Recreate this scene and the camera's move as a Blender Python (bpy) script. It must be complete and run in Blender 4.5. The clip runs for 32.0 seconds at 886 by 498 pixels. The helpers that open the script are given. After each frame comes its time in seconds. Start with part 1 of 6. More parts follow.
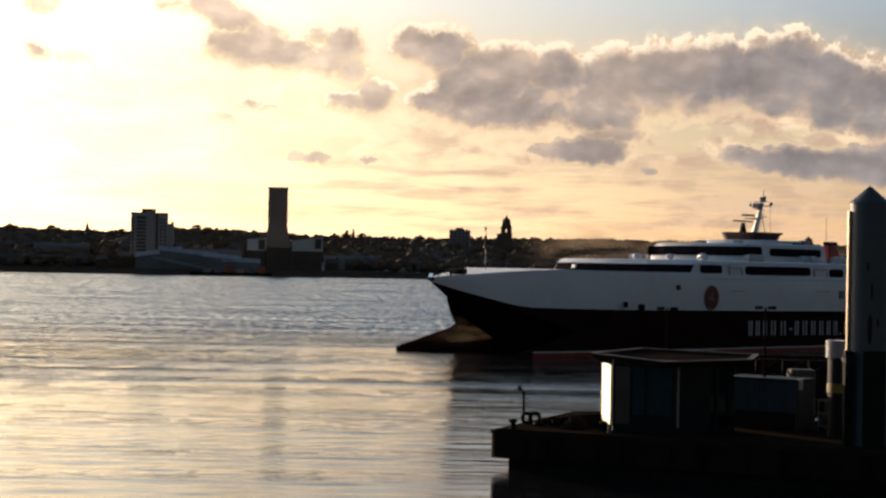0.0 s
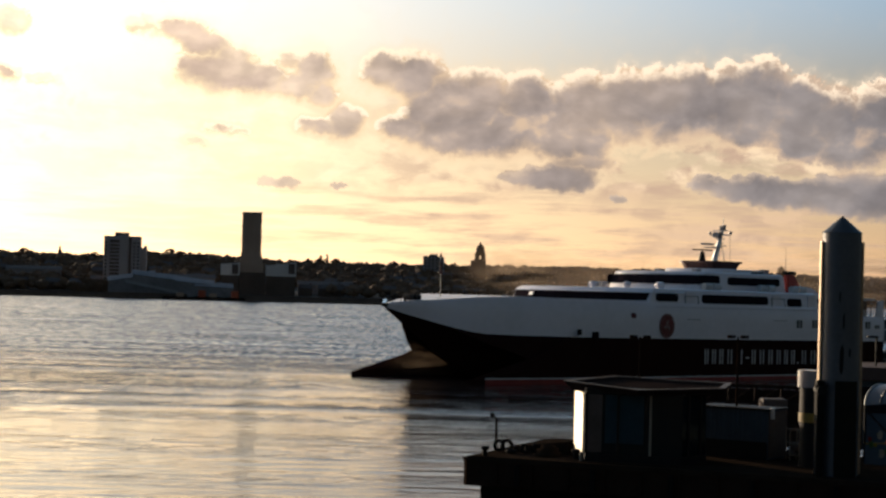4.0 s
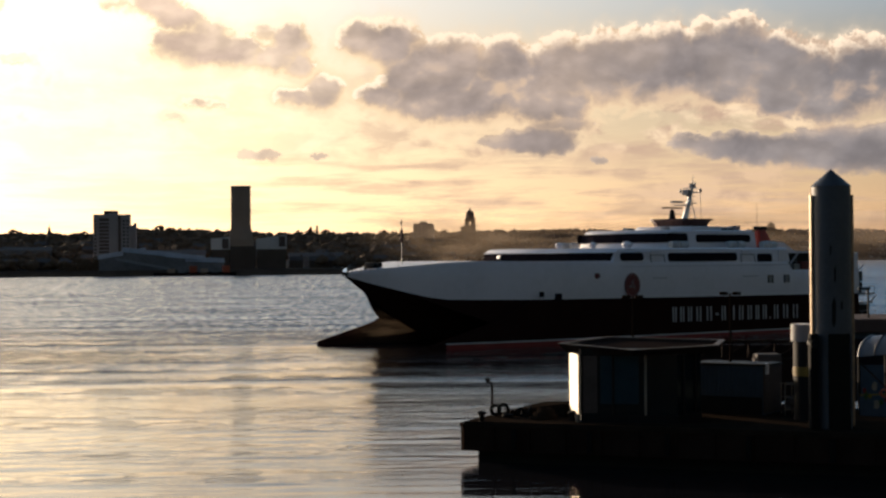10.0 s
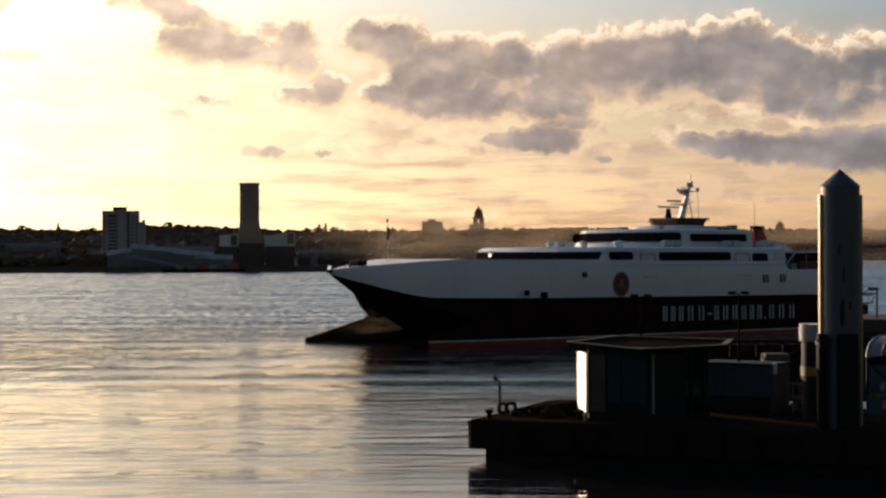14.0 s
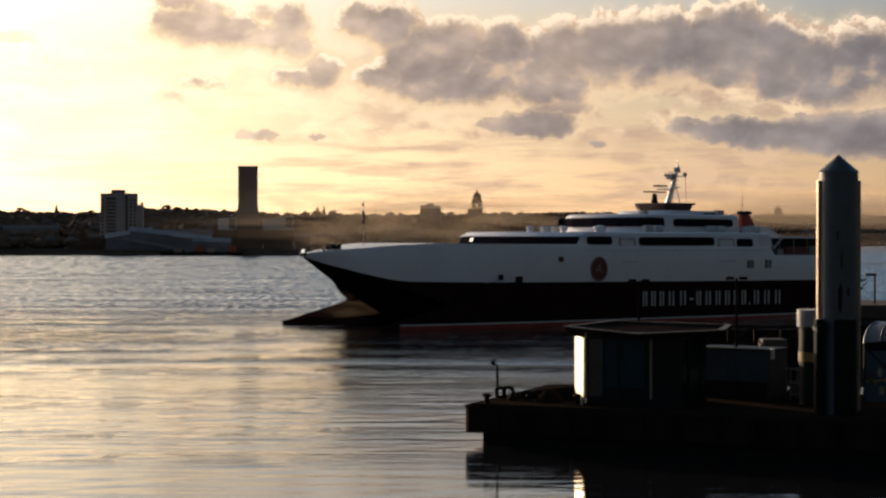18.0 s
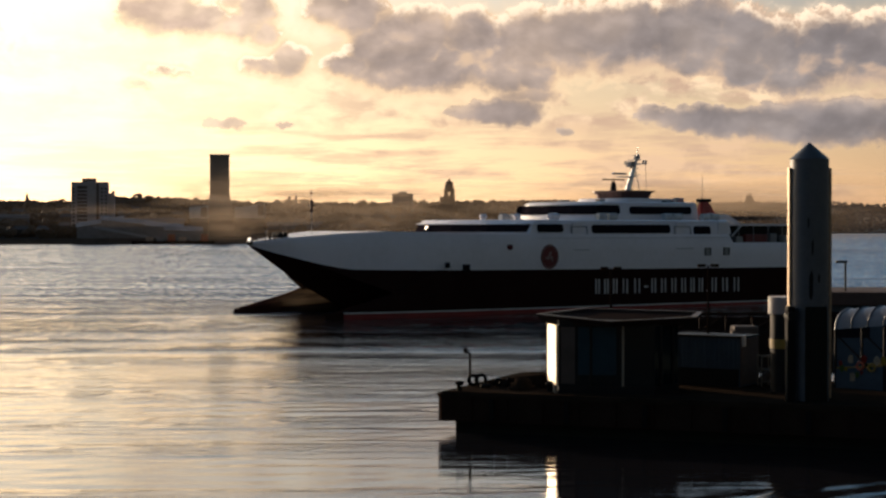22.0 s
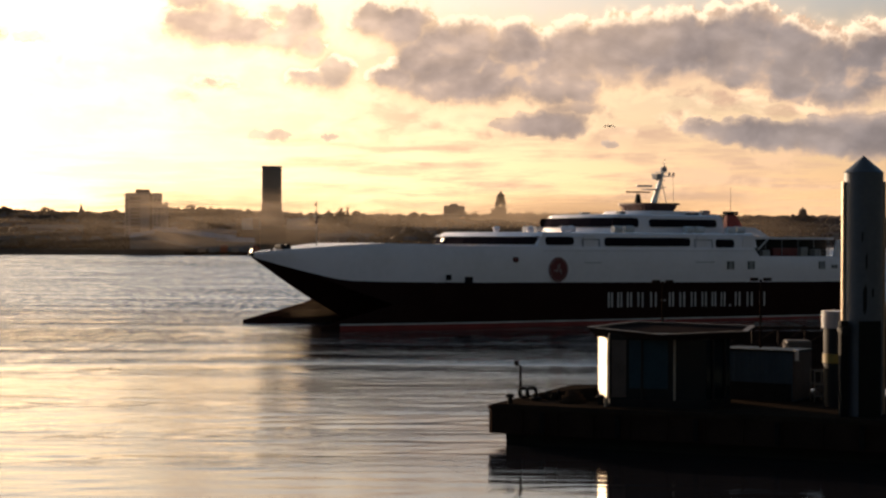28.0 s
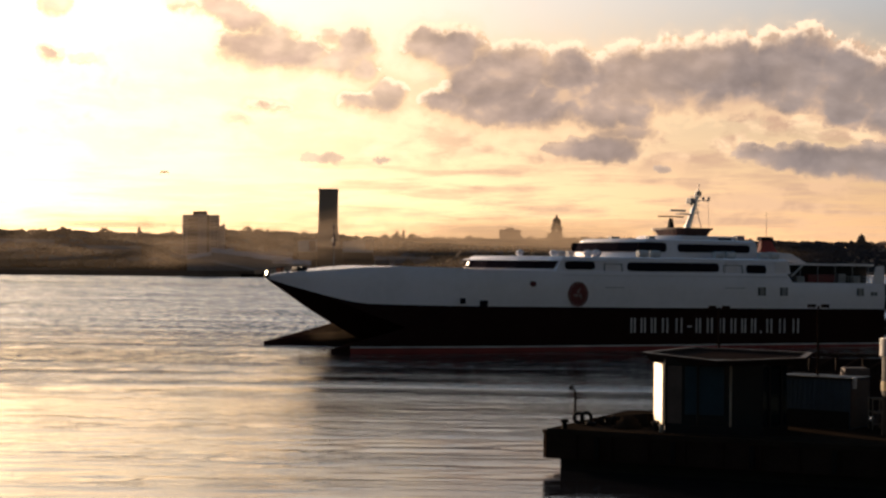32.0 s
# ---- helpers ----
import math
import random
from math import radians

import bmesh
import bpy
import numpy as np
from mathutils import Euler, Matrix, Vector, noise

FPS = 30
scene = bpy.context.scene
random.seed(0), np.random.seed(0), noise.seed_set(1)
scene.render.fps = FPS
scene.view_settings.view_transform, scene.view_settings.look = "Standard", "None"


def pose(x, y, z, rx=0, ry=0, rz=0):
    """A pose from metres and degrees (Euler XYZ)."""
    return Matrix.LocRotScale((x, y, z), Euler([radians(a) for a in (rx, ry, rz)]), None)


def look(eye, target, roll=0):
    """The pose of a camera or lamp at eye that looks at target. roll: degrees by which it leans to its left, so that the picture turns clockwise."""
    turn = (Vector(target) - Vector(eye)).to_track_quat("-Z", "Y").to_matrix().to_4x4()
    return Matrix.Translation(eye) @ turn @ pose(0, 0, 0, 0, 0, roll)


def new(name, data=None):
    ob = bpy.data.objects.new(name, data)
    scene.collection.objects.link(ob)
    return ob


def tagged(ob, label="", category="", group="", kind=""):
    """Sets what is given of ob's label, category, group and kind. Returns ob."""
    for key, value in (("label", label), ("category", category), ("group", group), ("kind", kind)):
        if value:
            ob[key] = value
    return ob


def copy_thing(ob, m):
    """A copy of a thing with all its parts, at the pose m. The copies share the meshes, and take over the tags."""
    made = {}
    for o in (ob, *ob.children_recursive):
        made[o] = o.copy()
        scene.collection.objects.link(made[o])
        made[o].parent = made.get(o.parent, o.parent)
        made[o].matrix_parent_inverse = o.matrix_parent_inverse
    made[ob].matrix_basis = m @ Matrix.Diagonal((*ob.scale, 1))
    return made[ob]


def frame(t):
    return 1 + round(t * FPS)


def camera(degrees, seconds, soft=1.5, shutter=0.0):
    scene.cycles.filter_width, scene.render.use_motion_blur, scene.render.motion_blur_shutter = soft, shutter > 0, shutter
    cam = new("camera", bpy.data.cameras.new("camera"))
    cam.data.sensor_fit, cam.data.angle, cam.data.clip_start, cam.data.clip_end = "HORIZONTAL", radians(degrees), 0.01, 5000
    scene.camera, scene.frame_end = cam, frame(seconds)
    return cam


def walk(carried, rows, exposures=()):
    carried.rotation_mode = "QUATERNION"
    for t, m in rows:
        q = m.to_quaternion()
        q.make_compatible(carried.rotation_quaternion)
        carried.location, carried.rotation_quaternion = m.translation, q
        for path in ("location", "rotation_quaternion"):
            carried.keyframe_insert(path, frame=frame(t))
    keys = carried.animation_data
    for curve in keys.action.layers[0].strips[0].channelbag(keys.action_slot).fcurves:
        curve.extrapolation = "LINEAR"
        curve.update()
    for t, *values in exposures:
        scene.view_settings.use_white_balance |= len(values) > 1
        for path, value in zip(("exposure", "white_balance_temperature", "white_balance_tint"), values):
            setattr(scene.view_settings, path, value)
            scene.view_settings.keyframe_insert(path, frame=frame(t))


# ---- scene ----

# The eye on the quay, 11 m over the water; x to the right, y across the river
EYE = Vector((0.0, 0.0, 11.0))


def aim(yaw, pitch, roll):
    """The camera's pose from degrees: yaw to the left, pitch up, roll."""
    return (Matrix.Translation(EYE) @ Matrix.Rotation(radians(yaw), 4, "Z")
            @ Matrix.Rotation(radians(90 + pitch), 4, "X") @ Matrix.Rotation(radians(roll), 4, "Z"))


cam = camera(29.29, 32.0, soft=2.5)
walk(cam, [
    (0, aim(0.523, 0.536, 1.059)),
    (0.5, aim(0.779, 0.611, 1.053)),
    (1, aim(0.266, 0.296, 1.131)),
    (1.5, aim(0.210, 0.228, 1.219)),
    (2, aim(0.642, 0.770, 1.119)),
    (2.5, aim(0.748, 1.158, 1.558)),
    (3, aim(0.268, 1.453, 1.677)),
    (3.5, aim(-0.265, 1.405, 1.783)),
    (5.5, aim(-0.092, 1.684, 1.002)),
    (6, aim(0.092, 1.517, 1.178)),
    (6.5, aim(0.091, 1.017, 1.082)),
    (7, aim(0.315, 0.609, 0.596)),
    (7.5, aim(-0.004, 0.726, 0.229)),
    (8, aim(-0.182, 0.832, 0.017)),
    (8.5, aim(-0.160, 0.755, -0.128)),
    (9, aim(-0.427, 0.597, -0.100)),
    (9.5, aim(-0.470, 0.358, -0.169)),
    (10, aim(-0.683, 0.335, -0.458)),
    (10.5, aim(-0.790, 0.288, 0.275)),
    (11, aim(-0.517, 0.533, 0.478)),
    (11.5, aim(-0.436, 0.647, 0.352)),
    (12, aim(-0.464, 0.470, 0.255)),
    (12.5, aim(-0.313, 0.398, -0.037)),
    (13, aim(-0.215, 0.309, -0.402)),
    (13.5, aim(-0.199, 0.267, -0.157)),
    (14, aim(-0.400, 0.266, -0.161)),
    (14.5, aim(-0.521, 0.172, -0.062)),
    (16.5, aim(-0.489, -0.144, -0.007)),
    (17, aim(-0.723, -0.135, -0.009)),
    (17.5, aim(-0.668, -0.229, 0.102)),
    (18, aim(-0.458, -0.272, 0.078)),
    (18.5, aim(-0.230, -0.341, -0.013)),
    (19, aim(0.071, -0.496, -0.201)),
    (19.5, aim(0.323, -0.603, 0.023)),
    (20, aim(0.000, -0.611, 0.000)),
    (20.5, aim(-0.670, -0.526, -0.738)),
    (21, aim(-1.051, -0.449, -0.779)),
    (21.5, aim(-0.906, -0.668, -0.955)),
    (22, aim(-1.393, -0.674, -0.041)),
    (22.5, aim(-1.633, -0.444, -0.252)),
    (23, aim(-1.159, -0.390, -1.297)),
    (23.5, aim(-0.719, -0.312, -1.567)),
    (24, aim(-0.352, -0.567, -0.650)),
    (24.5, aim(-0.339, -2.296, 0.331)),
    (25, aim(-0.484, -2.963, 0.595)),
    (25.5, aim(-0.565, -1.180, 0.729)),
    (27.5, aim(0.192, -0.119, 0.086)),
    (28, aim(0.336, -0.265, 0.210)),
    (28.5, aim(0.696, -0.349, 0.158)),
    (29, aim(1.195, -0.763, -0.218)),
    (29.5, aim(1.656, -0.710, -0.010)),
    (30, aim(1.684, -0.530, 0.015)),
    (30.5, aim(1.665, -0.483, -0.185)),
    (31, aim(1.569, -0.457, -0.088)),
    (31.5, aim(1.724, 0.131, 0.410)),
    (32, aim(2.221, 0.520, 0.662)),
], exposures=[(0, 0.03, 6500, 16), (3, 0.05, 6500, 16), (6, -0.15, 6500, 17), (8, 0.0, 6500, 17), (10, 0.0, 6500, 17), (14, -0.03, 6550, 17), (17, -0.1, 6600, 17.5), (20, 0.0, 6650, 18), (23, 0.1, 6750, 19), (25, 0.17, 6950, 21), (28, 0.22, 7100, 22), (30, 0.19, 7150, 23), (31, 0.13, 7150, 23), (32, 0.06, 7200, 24)])

# ---- sky, sun and air ----
SKY = 0.04                       # strength of the clear sky
SUN_AZ, SUN_EL = -36.0, 9.5      # degrees: to the right of +y, above the horizon


def towards(az, el):
    a, e = radians(az), radians(el)
    return Vector((math.sin(a) * math.cos(e), math.cos(a) * math.cos(e), math.sin(e)))


class Nodes:
    """A short hand for node trees."""

    def __init__(self, tree):
        self.tree = tree
        tree.nodes.clear()

    def add(self, kind):
        return self.tree.nodes.new(kind)

    def put(self, value, socket):
        if isinstance(value, bpy.types.NodeSocket):
            self.tree.links.new(value, socket)
        else:
            socket.default_value = value

    def math(self, op, a, b=0.0, c=0.0, clamp=False):
        n = self.add("ShaderNodeMath")
        n.operation, n.use_clamp = op, clamp
        for k, v in enumerate((a, b, c)):
            self.put(v, n.inputs[k])
        return n.outputs[0]

    def vec(self, op, a, b=(0, 0, 0)):
        n = self.add("ShaderNodeVectorMath")
        n.operation = op
        self.put(a, n.inputs[0])
        if op == "SCALE":
            self.put(b, n.inputs[3])
        else:
            self.put(b, n.inputs[1])
        return n.outputs["Value"] if op in ("LENGTH", "DOT_PRODUCT", "DISTANCE") else n.outputs[0]

    def xyz(self, x, y, z=0.0):
        n = self.add("ShaderNodeCombineXYZ")
        for k, v in enumerate((x, y, z)):
            self.put(v, n.inputs[k])
        return n.outputs[0]

    def noise(self, vector, scale, detail=4.0, rough=0.5, distortion=0.0):
        n = self.add("ShaderNodeTexNoise")
        self.put(vector, n.inputs["Vector"])
        n.inputs["Scale"].default_value, n.inputs["Detail"].default_value = scale, detail
        n.inputs["Roughness"].default_value, n.inputs["Distortion"].default_value = rough, distortion
        return n.outputs[0]

    def span(self, value, a, b, to_a=0.0, to_b=1.0, smooth=True):
        n = self.add("ShaderNodeMapRange")
        n.interpolation_type = "SMOOTHSTEP" if smooth else "LINEAR"
        for k, v in enumerate((value, a, b, to_a, to_b)):
            self.put(v, n.inputs[k])
        return n.outputs[0]

    def mix(self, t, a, b, blend="MIX"):
        n = self.add("ShaderNodeMix")
        n.data_type, n.blend_type = "RGBA", blend
        self.put(t, n.inputs[0])
        self.put((*a, 1) if isinstance(a, tuple) else a, n.inputs[6])
        self.put((*b, 1) if isinstance(b, tuple) else b, n.inputs[7])
        return n.outputs[2]


world = bpy.data.worlds.new("world")
scene.world = world
world.use_nodes = True
W = Nodes(world.node_tree)
sky = W.add("ShaderNodeTexSky")
sky.sky_type, sky.sun_disc = "NISHITA", False
sky.sun_elevation, sky.sun_rotation = radians(SUN_EL), radians(SUN_AZ)
sky.altitude, sky.air_density, sky.dust_density, sky.ozone_density = 0, 1.0, 0.8, 1.2
way = W.add("ShaderNodeTexCoord").outputs["Generated"]
near_sun = W.vec("DOT_PRODUCT", way, tuple(towards(SUN_AZ, SUN_EL)))
up = W.math("MAXIMUM", W.vec("DOT_PRODUCT", way, (0, 0, 1)), 0.0)
# thin bright veil round the sun and a warm haze low over the horizon
sunny = W.math("MAXIMUM", near_sun, 0.0)
veil = W.math("MULTIPLY", W.math("POWER", sunny, 5.0), W.span(up, 0.45, 0.14, 0.22, 1.0))
core = W.math("POWER", sunny, 30.0)
haze = W.math("POWER", W.math("SUBTRACT", 1.0, up), 17.0)
haze = W.math("MULTIPLY", haze, W.span(near_sun, -0.1, 0.9, 0.0, 1.0))
glow = W.mix(1.0, W.vec("SCALE", (1.75, 1.40, 0.84), veil), W.vec("SCALE", (3.0, 2.5, 1.5), core), "ADD")
glow = W.mix(1.0, glow, W.vec("SCALE", (0.72, 0.36, 0.19), haze), "ADD")
clear_blue = W.math("MULTIPLY", W.span(up, 0.1, 0.19), W.math("MULTIPLY", W.span(up, 1.0, 0.4), W.span(near_sun, -0.2, 0.5)))
glow = W.mix(1.0, glow, W.vec("SCALE", (0.03, 0.19, 0.35), clear_blue), "ADD")
both = W.mix(1.0, W.vec("SCALE", sky.outputs[0], SKY), glow, "ADD")
back = W.add("ShaderNodeBackground")
W.put(both, back.inputs[0])
back.inputs[1].default_value = 1.0
W.tree.links.new(back.outputs[0], W.add("ShaderNodeOutputWorld").inputs[0])

sun = new("sun", bpy.data.lights.new("sun", "SUN"))
sun.data.energy, sun.data.angle, sun.data.color = 5.0, radians(0.6), (1.0, 0.8, 0.55)
sun.matrix_world = look(towards(SUN_AZ, SUN_EL) * 300, (0, 0, 0))
scene.view_settings.exposure = 0.0

# ---- materials ----


def surface(name, colour, rough=0.6, metal=0.0, other=None, scale=1.0, bump=0.0, fine=12.0, coat=0.0, shine=0.5):
    """A painted or mineral surface with stains at one scale and grain at a finer one."""
    m = bpy.data.materials.new(name)
    m.use_nodes = True
    N = Nodes(m.node_tree)
    p = N.add("ShaderNodeBsdfPrincipled")
    where = N.add("ShaderNodeTexCoord").outputs["Object"]
    big, small = N.noise(where, scale, 5, 0.6), N.noise(where, scale * fine, 4, 0.6)
    other = other or tuple(c * 0.7 for c in colour)
    t = N.span(N.math("ADD", N.math("MULTIPLY", big, 0.65), N.math("MULTIPLY", small, 0.35)), 0.35, 0.68)
    shade = N.mix(t, colour, other)
    rnd = N.add("ShaderNodeObjectInfo").outputs["Random"]
    shade = N.mix(1.0, shade, N.vec("SCALE", (1, 1, 1), N.span(rnd, 0.0, 1.0, 0.9, 1.06, smooth=False)), "MULTIPLY")
    N.put(shade, p.inputs["Base Color"])
    N.put(N.span(small, 0.3, 0.7, max(0.02, rough - 0.08), min(1.0, rough + 0.1)), p.inputs["Roughness"])
    p.inputs["Metallic"].default_value = metal
    p.inputs["Specular IOR Level"].default_value = shine
    if coat:
        p.inputs["Coat Weight"].default_value, p.inputs["Coat Roughness"].default_value = coat, 0.15
    if bump:
        b = N.add("ShaderNodeBump")
        b.inputs["Strength"].default_value, b.inputs["Distance"].default_value = 1.0, bump
        N.put(N.math("ADD", big, N.math("MULTIPLY", small, 0.5)), b.inputs["Height"])
        N.put(b.outputs[0], p.inputs["Normal"])
    N.tree.links.new(p.outputs[0], N.add("ShaderNodeOutputMaterial").inputs[0])
    return m


def pane_material(name, tint, rough=0.05, shine=0.5):
    """Dark window glass over an unlit room."""
    m = bpy.data.materials.new(name)
    m.use_nodes = True
    N = Nodes(m.node_tree)
    p = N.add("ShaderNodeBsdfPrincipled")
    where = N.add("ShaderNodeTexCoord").outputs["Object"]
    N.put(N.mix(N.noise(where, 0.8, 3), tint, tuple(c * 0.5 for c in tint)), p.inputs["Base Color"])
    p.inputs["Roughness"].default_value, p.inputs["IOR"].default_value = rough, 1.5
    p.inputs["Specular IOR Level"].default_value = shine
    N.tree.links.new(p.outputs[0], N.add("ShaderNodeOutputMaterial").inputs[0])
    return m


def water_material():
    """Tidal water: choppy out in the stream, smoother in the lee of the stage."""
    m = bpy.data.materials.new("river_water")
    m.use_nodes = True
    N = Nodes(m.node_tree)
    p = N.add("ShaderNodeBsdfPrincipled")
    where = N.add("ShaderNodeTexCoord").outputs["Object"]
    x = N.add("ShaderNodeSeparateXYZ")
    N.put(where, x.inputs[0])
    patch = N.noise(N.vec("MULTIPLY", where, (0.2, 1.0, 1.0)), 0.03, 4, 0.55)
    out = N.math("ADD", x.outputs[1], N.math("MULTIPLY", N.math("SUBTRACT", patch, 0.5), 90.0))
    out = N.math("ADD", out, N.math("MULTIPLY", x.outputs[0], -0.15))
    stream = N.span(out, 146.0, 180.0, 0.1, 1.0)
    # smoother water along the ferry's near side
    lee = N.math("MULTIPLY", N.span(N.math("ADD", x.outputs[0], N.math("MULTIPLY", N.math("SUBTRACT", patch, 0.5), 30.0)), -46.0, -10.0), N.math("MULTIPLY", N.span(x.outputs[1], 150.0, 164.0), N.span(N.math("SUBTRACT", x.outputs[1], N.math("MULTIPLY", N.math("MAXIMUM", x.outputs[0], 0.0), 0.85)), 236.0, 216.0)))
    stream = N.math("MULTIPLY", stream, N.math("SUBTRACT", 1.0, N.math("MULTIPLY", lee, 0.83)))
    far_off = N.span(x.outputs[1], 200.0, 900.0)
    chop = N.noise(N.vec("MULTIPLY", where, (0.6, 1.0, 1.0)), 0.8, 6, 0.66, 0.5)
    wave = N.noise(N.vec("MULTIPLY", where, (0.45, 1.0, 1.0)), 0.05, 4, 0.55, 0.8)
    ripple = N.noise(N.vec("MULTIPLY", where, (0.17, 1.0, 1.0)), 1.1, 4, 0.55, 0.3)
    swell = N.noise(N.vec("MULTIPLY", where, (1.0, 0.3, 1.0)), 0.5, 5, 0.68, 0.5)
    streak = N.span(N.noise(N.vec("MULTIPLY", where, (0.12, 1.0, 1.0)), 0.11, 3, 0.6), 0.42, 0.6, 0.5, 1.4)
    close = N.span(x.outputs[1], 170.0, 300.0, 0.6, 0.1)
    height = N.math("MULTIPLY", N.math("MULTIPLY", chop, close), N.math("MULTIPLY", N.math("MULTIPLY", stream, streak), 0.65))
    height = N.math("ADD", height, N.math("MULTIPLY", ripple, N.math("MULTIPLY", streak, N.math("MULTIPLY_ADD", lee, -0.03, 0.075))))
    height = N.math("ADD", height, N.math("MULTIPLY", N.math("MULTIPLY", N.math("MULTIPLY", swell, streak), N.math("SUBTRACT", stream, 0.1)), N.math("MULTIPLY", close, 1.6)))
    height = N.math("ADD", height, N.math("MULTIPLY", N.math("MULTIPLY", wave, far_off), 0.8))
    # sheltered water round the floating stage
    reach = N.math("SUBTRACT", x.outputs[0], N.math("MULTIPLY", N.math("SUBTRACT", x.outputs[1], 80.0), 0.35))
    calm = N.math("MULTIPLY", N.span(reach, -14.0, 0.0), N.span(N.math("ADD", x.outputs[1], N.math("MULTIPLY", x.outputs[0], 0.2)), 125.0, 100.0))
    height = N.math("MULTIPLY", height, N.math("SUBTRACT", 1.0, N.math("MULTIPLY", calm, 0.6)))
    # two low crests of an old wash close under the quay
    for nx, ny, c, high in ((-0.591, 0.806, 44.97, 0.09), (-0.519, 0.855, 52.0, 0.06)):
        d = N.math("SUBTRACT", N.math("ADD", N.math("MULTIPLY", x.outputs[0], nx), N.math("MULTIPLY", x.outputs[1], ny)), c)
        d = N.math("ADD", d, N.math("MULTIPLY", N.math("SUBTRACT", wave, 0.5), 2.0))
        crest = N.math("EXPONENT", N.math("MULTIPLY", N.math("MULTIPLY", d, d), -2.2))
        height = N.math("ADD", height, N.math("MULTIPLY", crest, high))
    b = N.add("ShaderNodeBump")
    b.inputs["Strength"].default_value, b.inputs["Distance"].default_value = 1.0, 1.0
    N.put(height, b.inputs["Height"])
    # chop shows more of the wave faces that lean towards the quay
    dash = N.noise(N.vec("MULTIPLY", where, (0.8, 0.2, 1.0)), 1.0, 4, 0.6, 0.3)
    broad = N.noise(N.vec("MULTIPLY", where, (0.34, 0.05, 1.0)), 1.0, 4, 0.6, 0.3)
    dash = N.math("ADD", N.math("MULTIPLY", dash, N.math("SUBTRACT", 1.0, far_off)), N.math("MULTIPLY", broad, far_off))
    lean = N.math("MULTIPLY", N.math("MULTIPLY", N.math("MAXIMUM", N.math("SUBTRACT", stream, 0.15), 0.0), N.span(streak, 0.5, 1.4, 0.75, 1.25)), N.span(dash, 0.3, 0.72, -0.08, -0.32))
    N.put(N.vec("NORMALIZE", N.vec("ADD", b.outputs[0], N.xyz(0.0, lean, 0.0))), p.inputs["Normal"])
    # lilac of reflected sky tints the stream's base colour; smoother water is painted darker
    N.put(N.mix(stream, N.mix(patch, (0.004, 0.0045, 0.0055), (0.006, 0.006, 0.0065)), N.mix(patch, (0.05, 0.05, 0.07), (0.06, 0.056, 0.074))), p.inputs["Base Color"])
    N.put(N.math("ADD", N.math("MULTIPLY", N.math("SUBTRACT", stream, 0.1), N.span(chop, 0.35, 0.65, 0.02, 0.1)), N.math("ADD", N.span(x.outputs[1], 230.0, 480.0, 0.0, 0.06), 0.01)), p.inputs["Roughness"])
    p.inputs["IOR"].default_value = 1.33
    N.tree.links.new(p.outputs[0], N.add("ShaderNodeOutputMaterial").inputs[0])
    return m


WATER = water_material()
HULL_BLACK = surface("hull_black", (0.024, 0.0105, 0.0085), 0.6, other=(0.03, 0.014, 0.0115), scale=0.25, shine=0.0)
HULL_WHITE = surface("hull_white", (0.8, 0.765, 0.81), 0.4, other=(0.72, 0.69, 0.72), scale=0.12, fine=9, bump=0.004, coat=0.2)
DECK_WHITE = surface("deck_white", (0.72, 0.72, 0.72), 0.6, other=(0.55, 0.55, 0.56), scale=0.4)
HULL_RED = surface("antifouling_red", (0.3, 0.022, 0.016), 0.6, other=(0.2, 0.016, 0.012), scale=0.3)
BOOT_WHITE = surface("boot_line", (0.62, 0.6, 0.58), 0.5, scale=0.3)
FUNNEL_RED = surface("funnel_red", (0.42, 0.035, 0.03), 0.45, other=(0.3, 0.025, 0.022), scale=0.5)
DARK_PAINT = surface("dark_paint", (0.01, 0.01, 0.011), 0.6, scale=1.2, shine=0.15)
GLASS_DARK = pane_material("ship_glass", (0.022, 0.018, 0.024), 0.2, 0.0)
LETTER = surface("letter_white", (0.62, 0.6, 0.58), 0.5, scale=1.0)
EMBLEM_RED = surface("emblem_red", (0.17, 0.018, 0.02), 0.5, scale=1.0)
EMBLEM_PALE = surface("emblem_pale", (0.3, 0.2, 0.19), 0.5, scale=1.0)
STEEL_GREY = surface("steel_grey", (0.3, 0.31, 0.33), 0.45, 0.3, scale=1.0, bump=0.002)
STEEL_WHITE = surface("steel_white", (0.66, 0.66, 0.66), 0.4, scale=0.8)
BRIGHT_METAL = surface("bright_metal", (0.85, 0.82, 0.78), 0.32, 0.9, scale=1.0)
POLISHED = surface("polished_steel", (0.9, 0.87, 0.82), 0.07, 1.0, other=(0.85, 0.82, 0.78), scale=1.0)
ORANGE = surface("orange_paint", (0.5, 0.1, 0.04), 0.5, scale=1.0)
# stage colours are lifted towards brown to stand for veiling sun glare
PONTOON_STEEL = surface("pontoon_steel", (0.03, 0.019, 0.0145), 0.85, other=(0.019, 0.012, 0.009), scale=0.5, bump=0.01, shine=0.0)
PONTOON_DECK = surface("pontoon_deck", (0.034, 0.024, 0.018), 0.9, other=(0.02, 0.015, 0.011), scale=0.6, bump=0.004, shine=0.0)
RUBBER = surface("black_rubber", (0.008, 0.0075, 0.007), 0.8, scale=2.0, shine=0.1)
PILE_PAINT = surface("pile_paint", (0.066, 0.078, 0.095), 0.42, other=(0.05, 0.058, 0.07), scale=0.5, fine=10, bump=0.003, shine=0.35)
PILE_WET = surface("wet_weed", (0.006, 0.006, 0.005), 0.6, other=(0.01, 0.011, 0.007), scale=1.5, bump=0.02, shine=0.1)
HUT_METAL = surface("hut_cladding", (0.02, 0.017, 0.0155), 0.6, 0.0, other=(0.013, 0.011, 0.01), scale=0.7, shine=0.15)
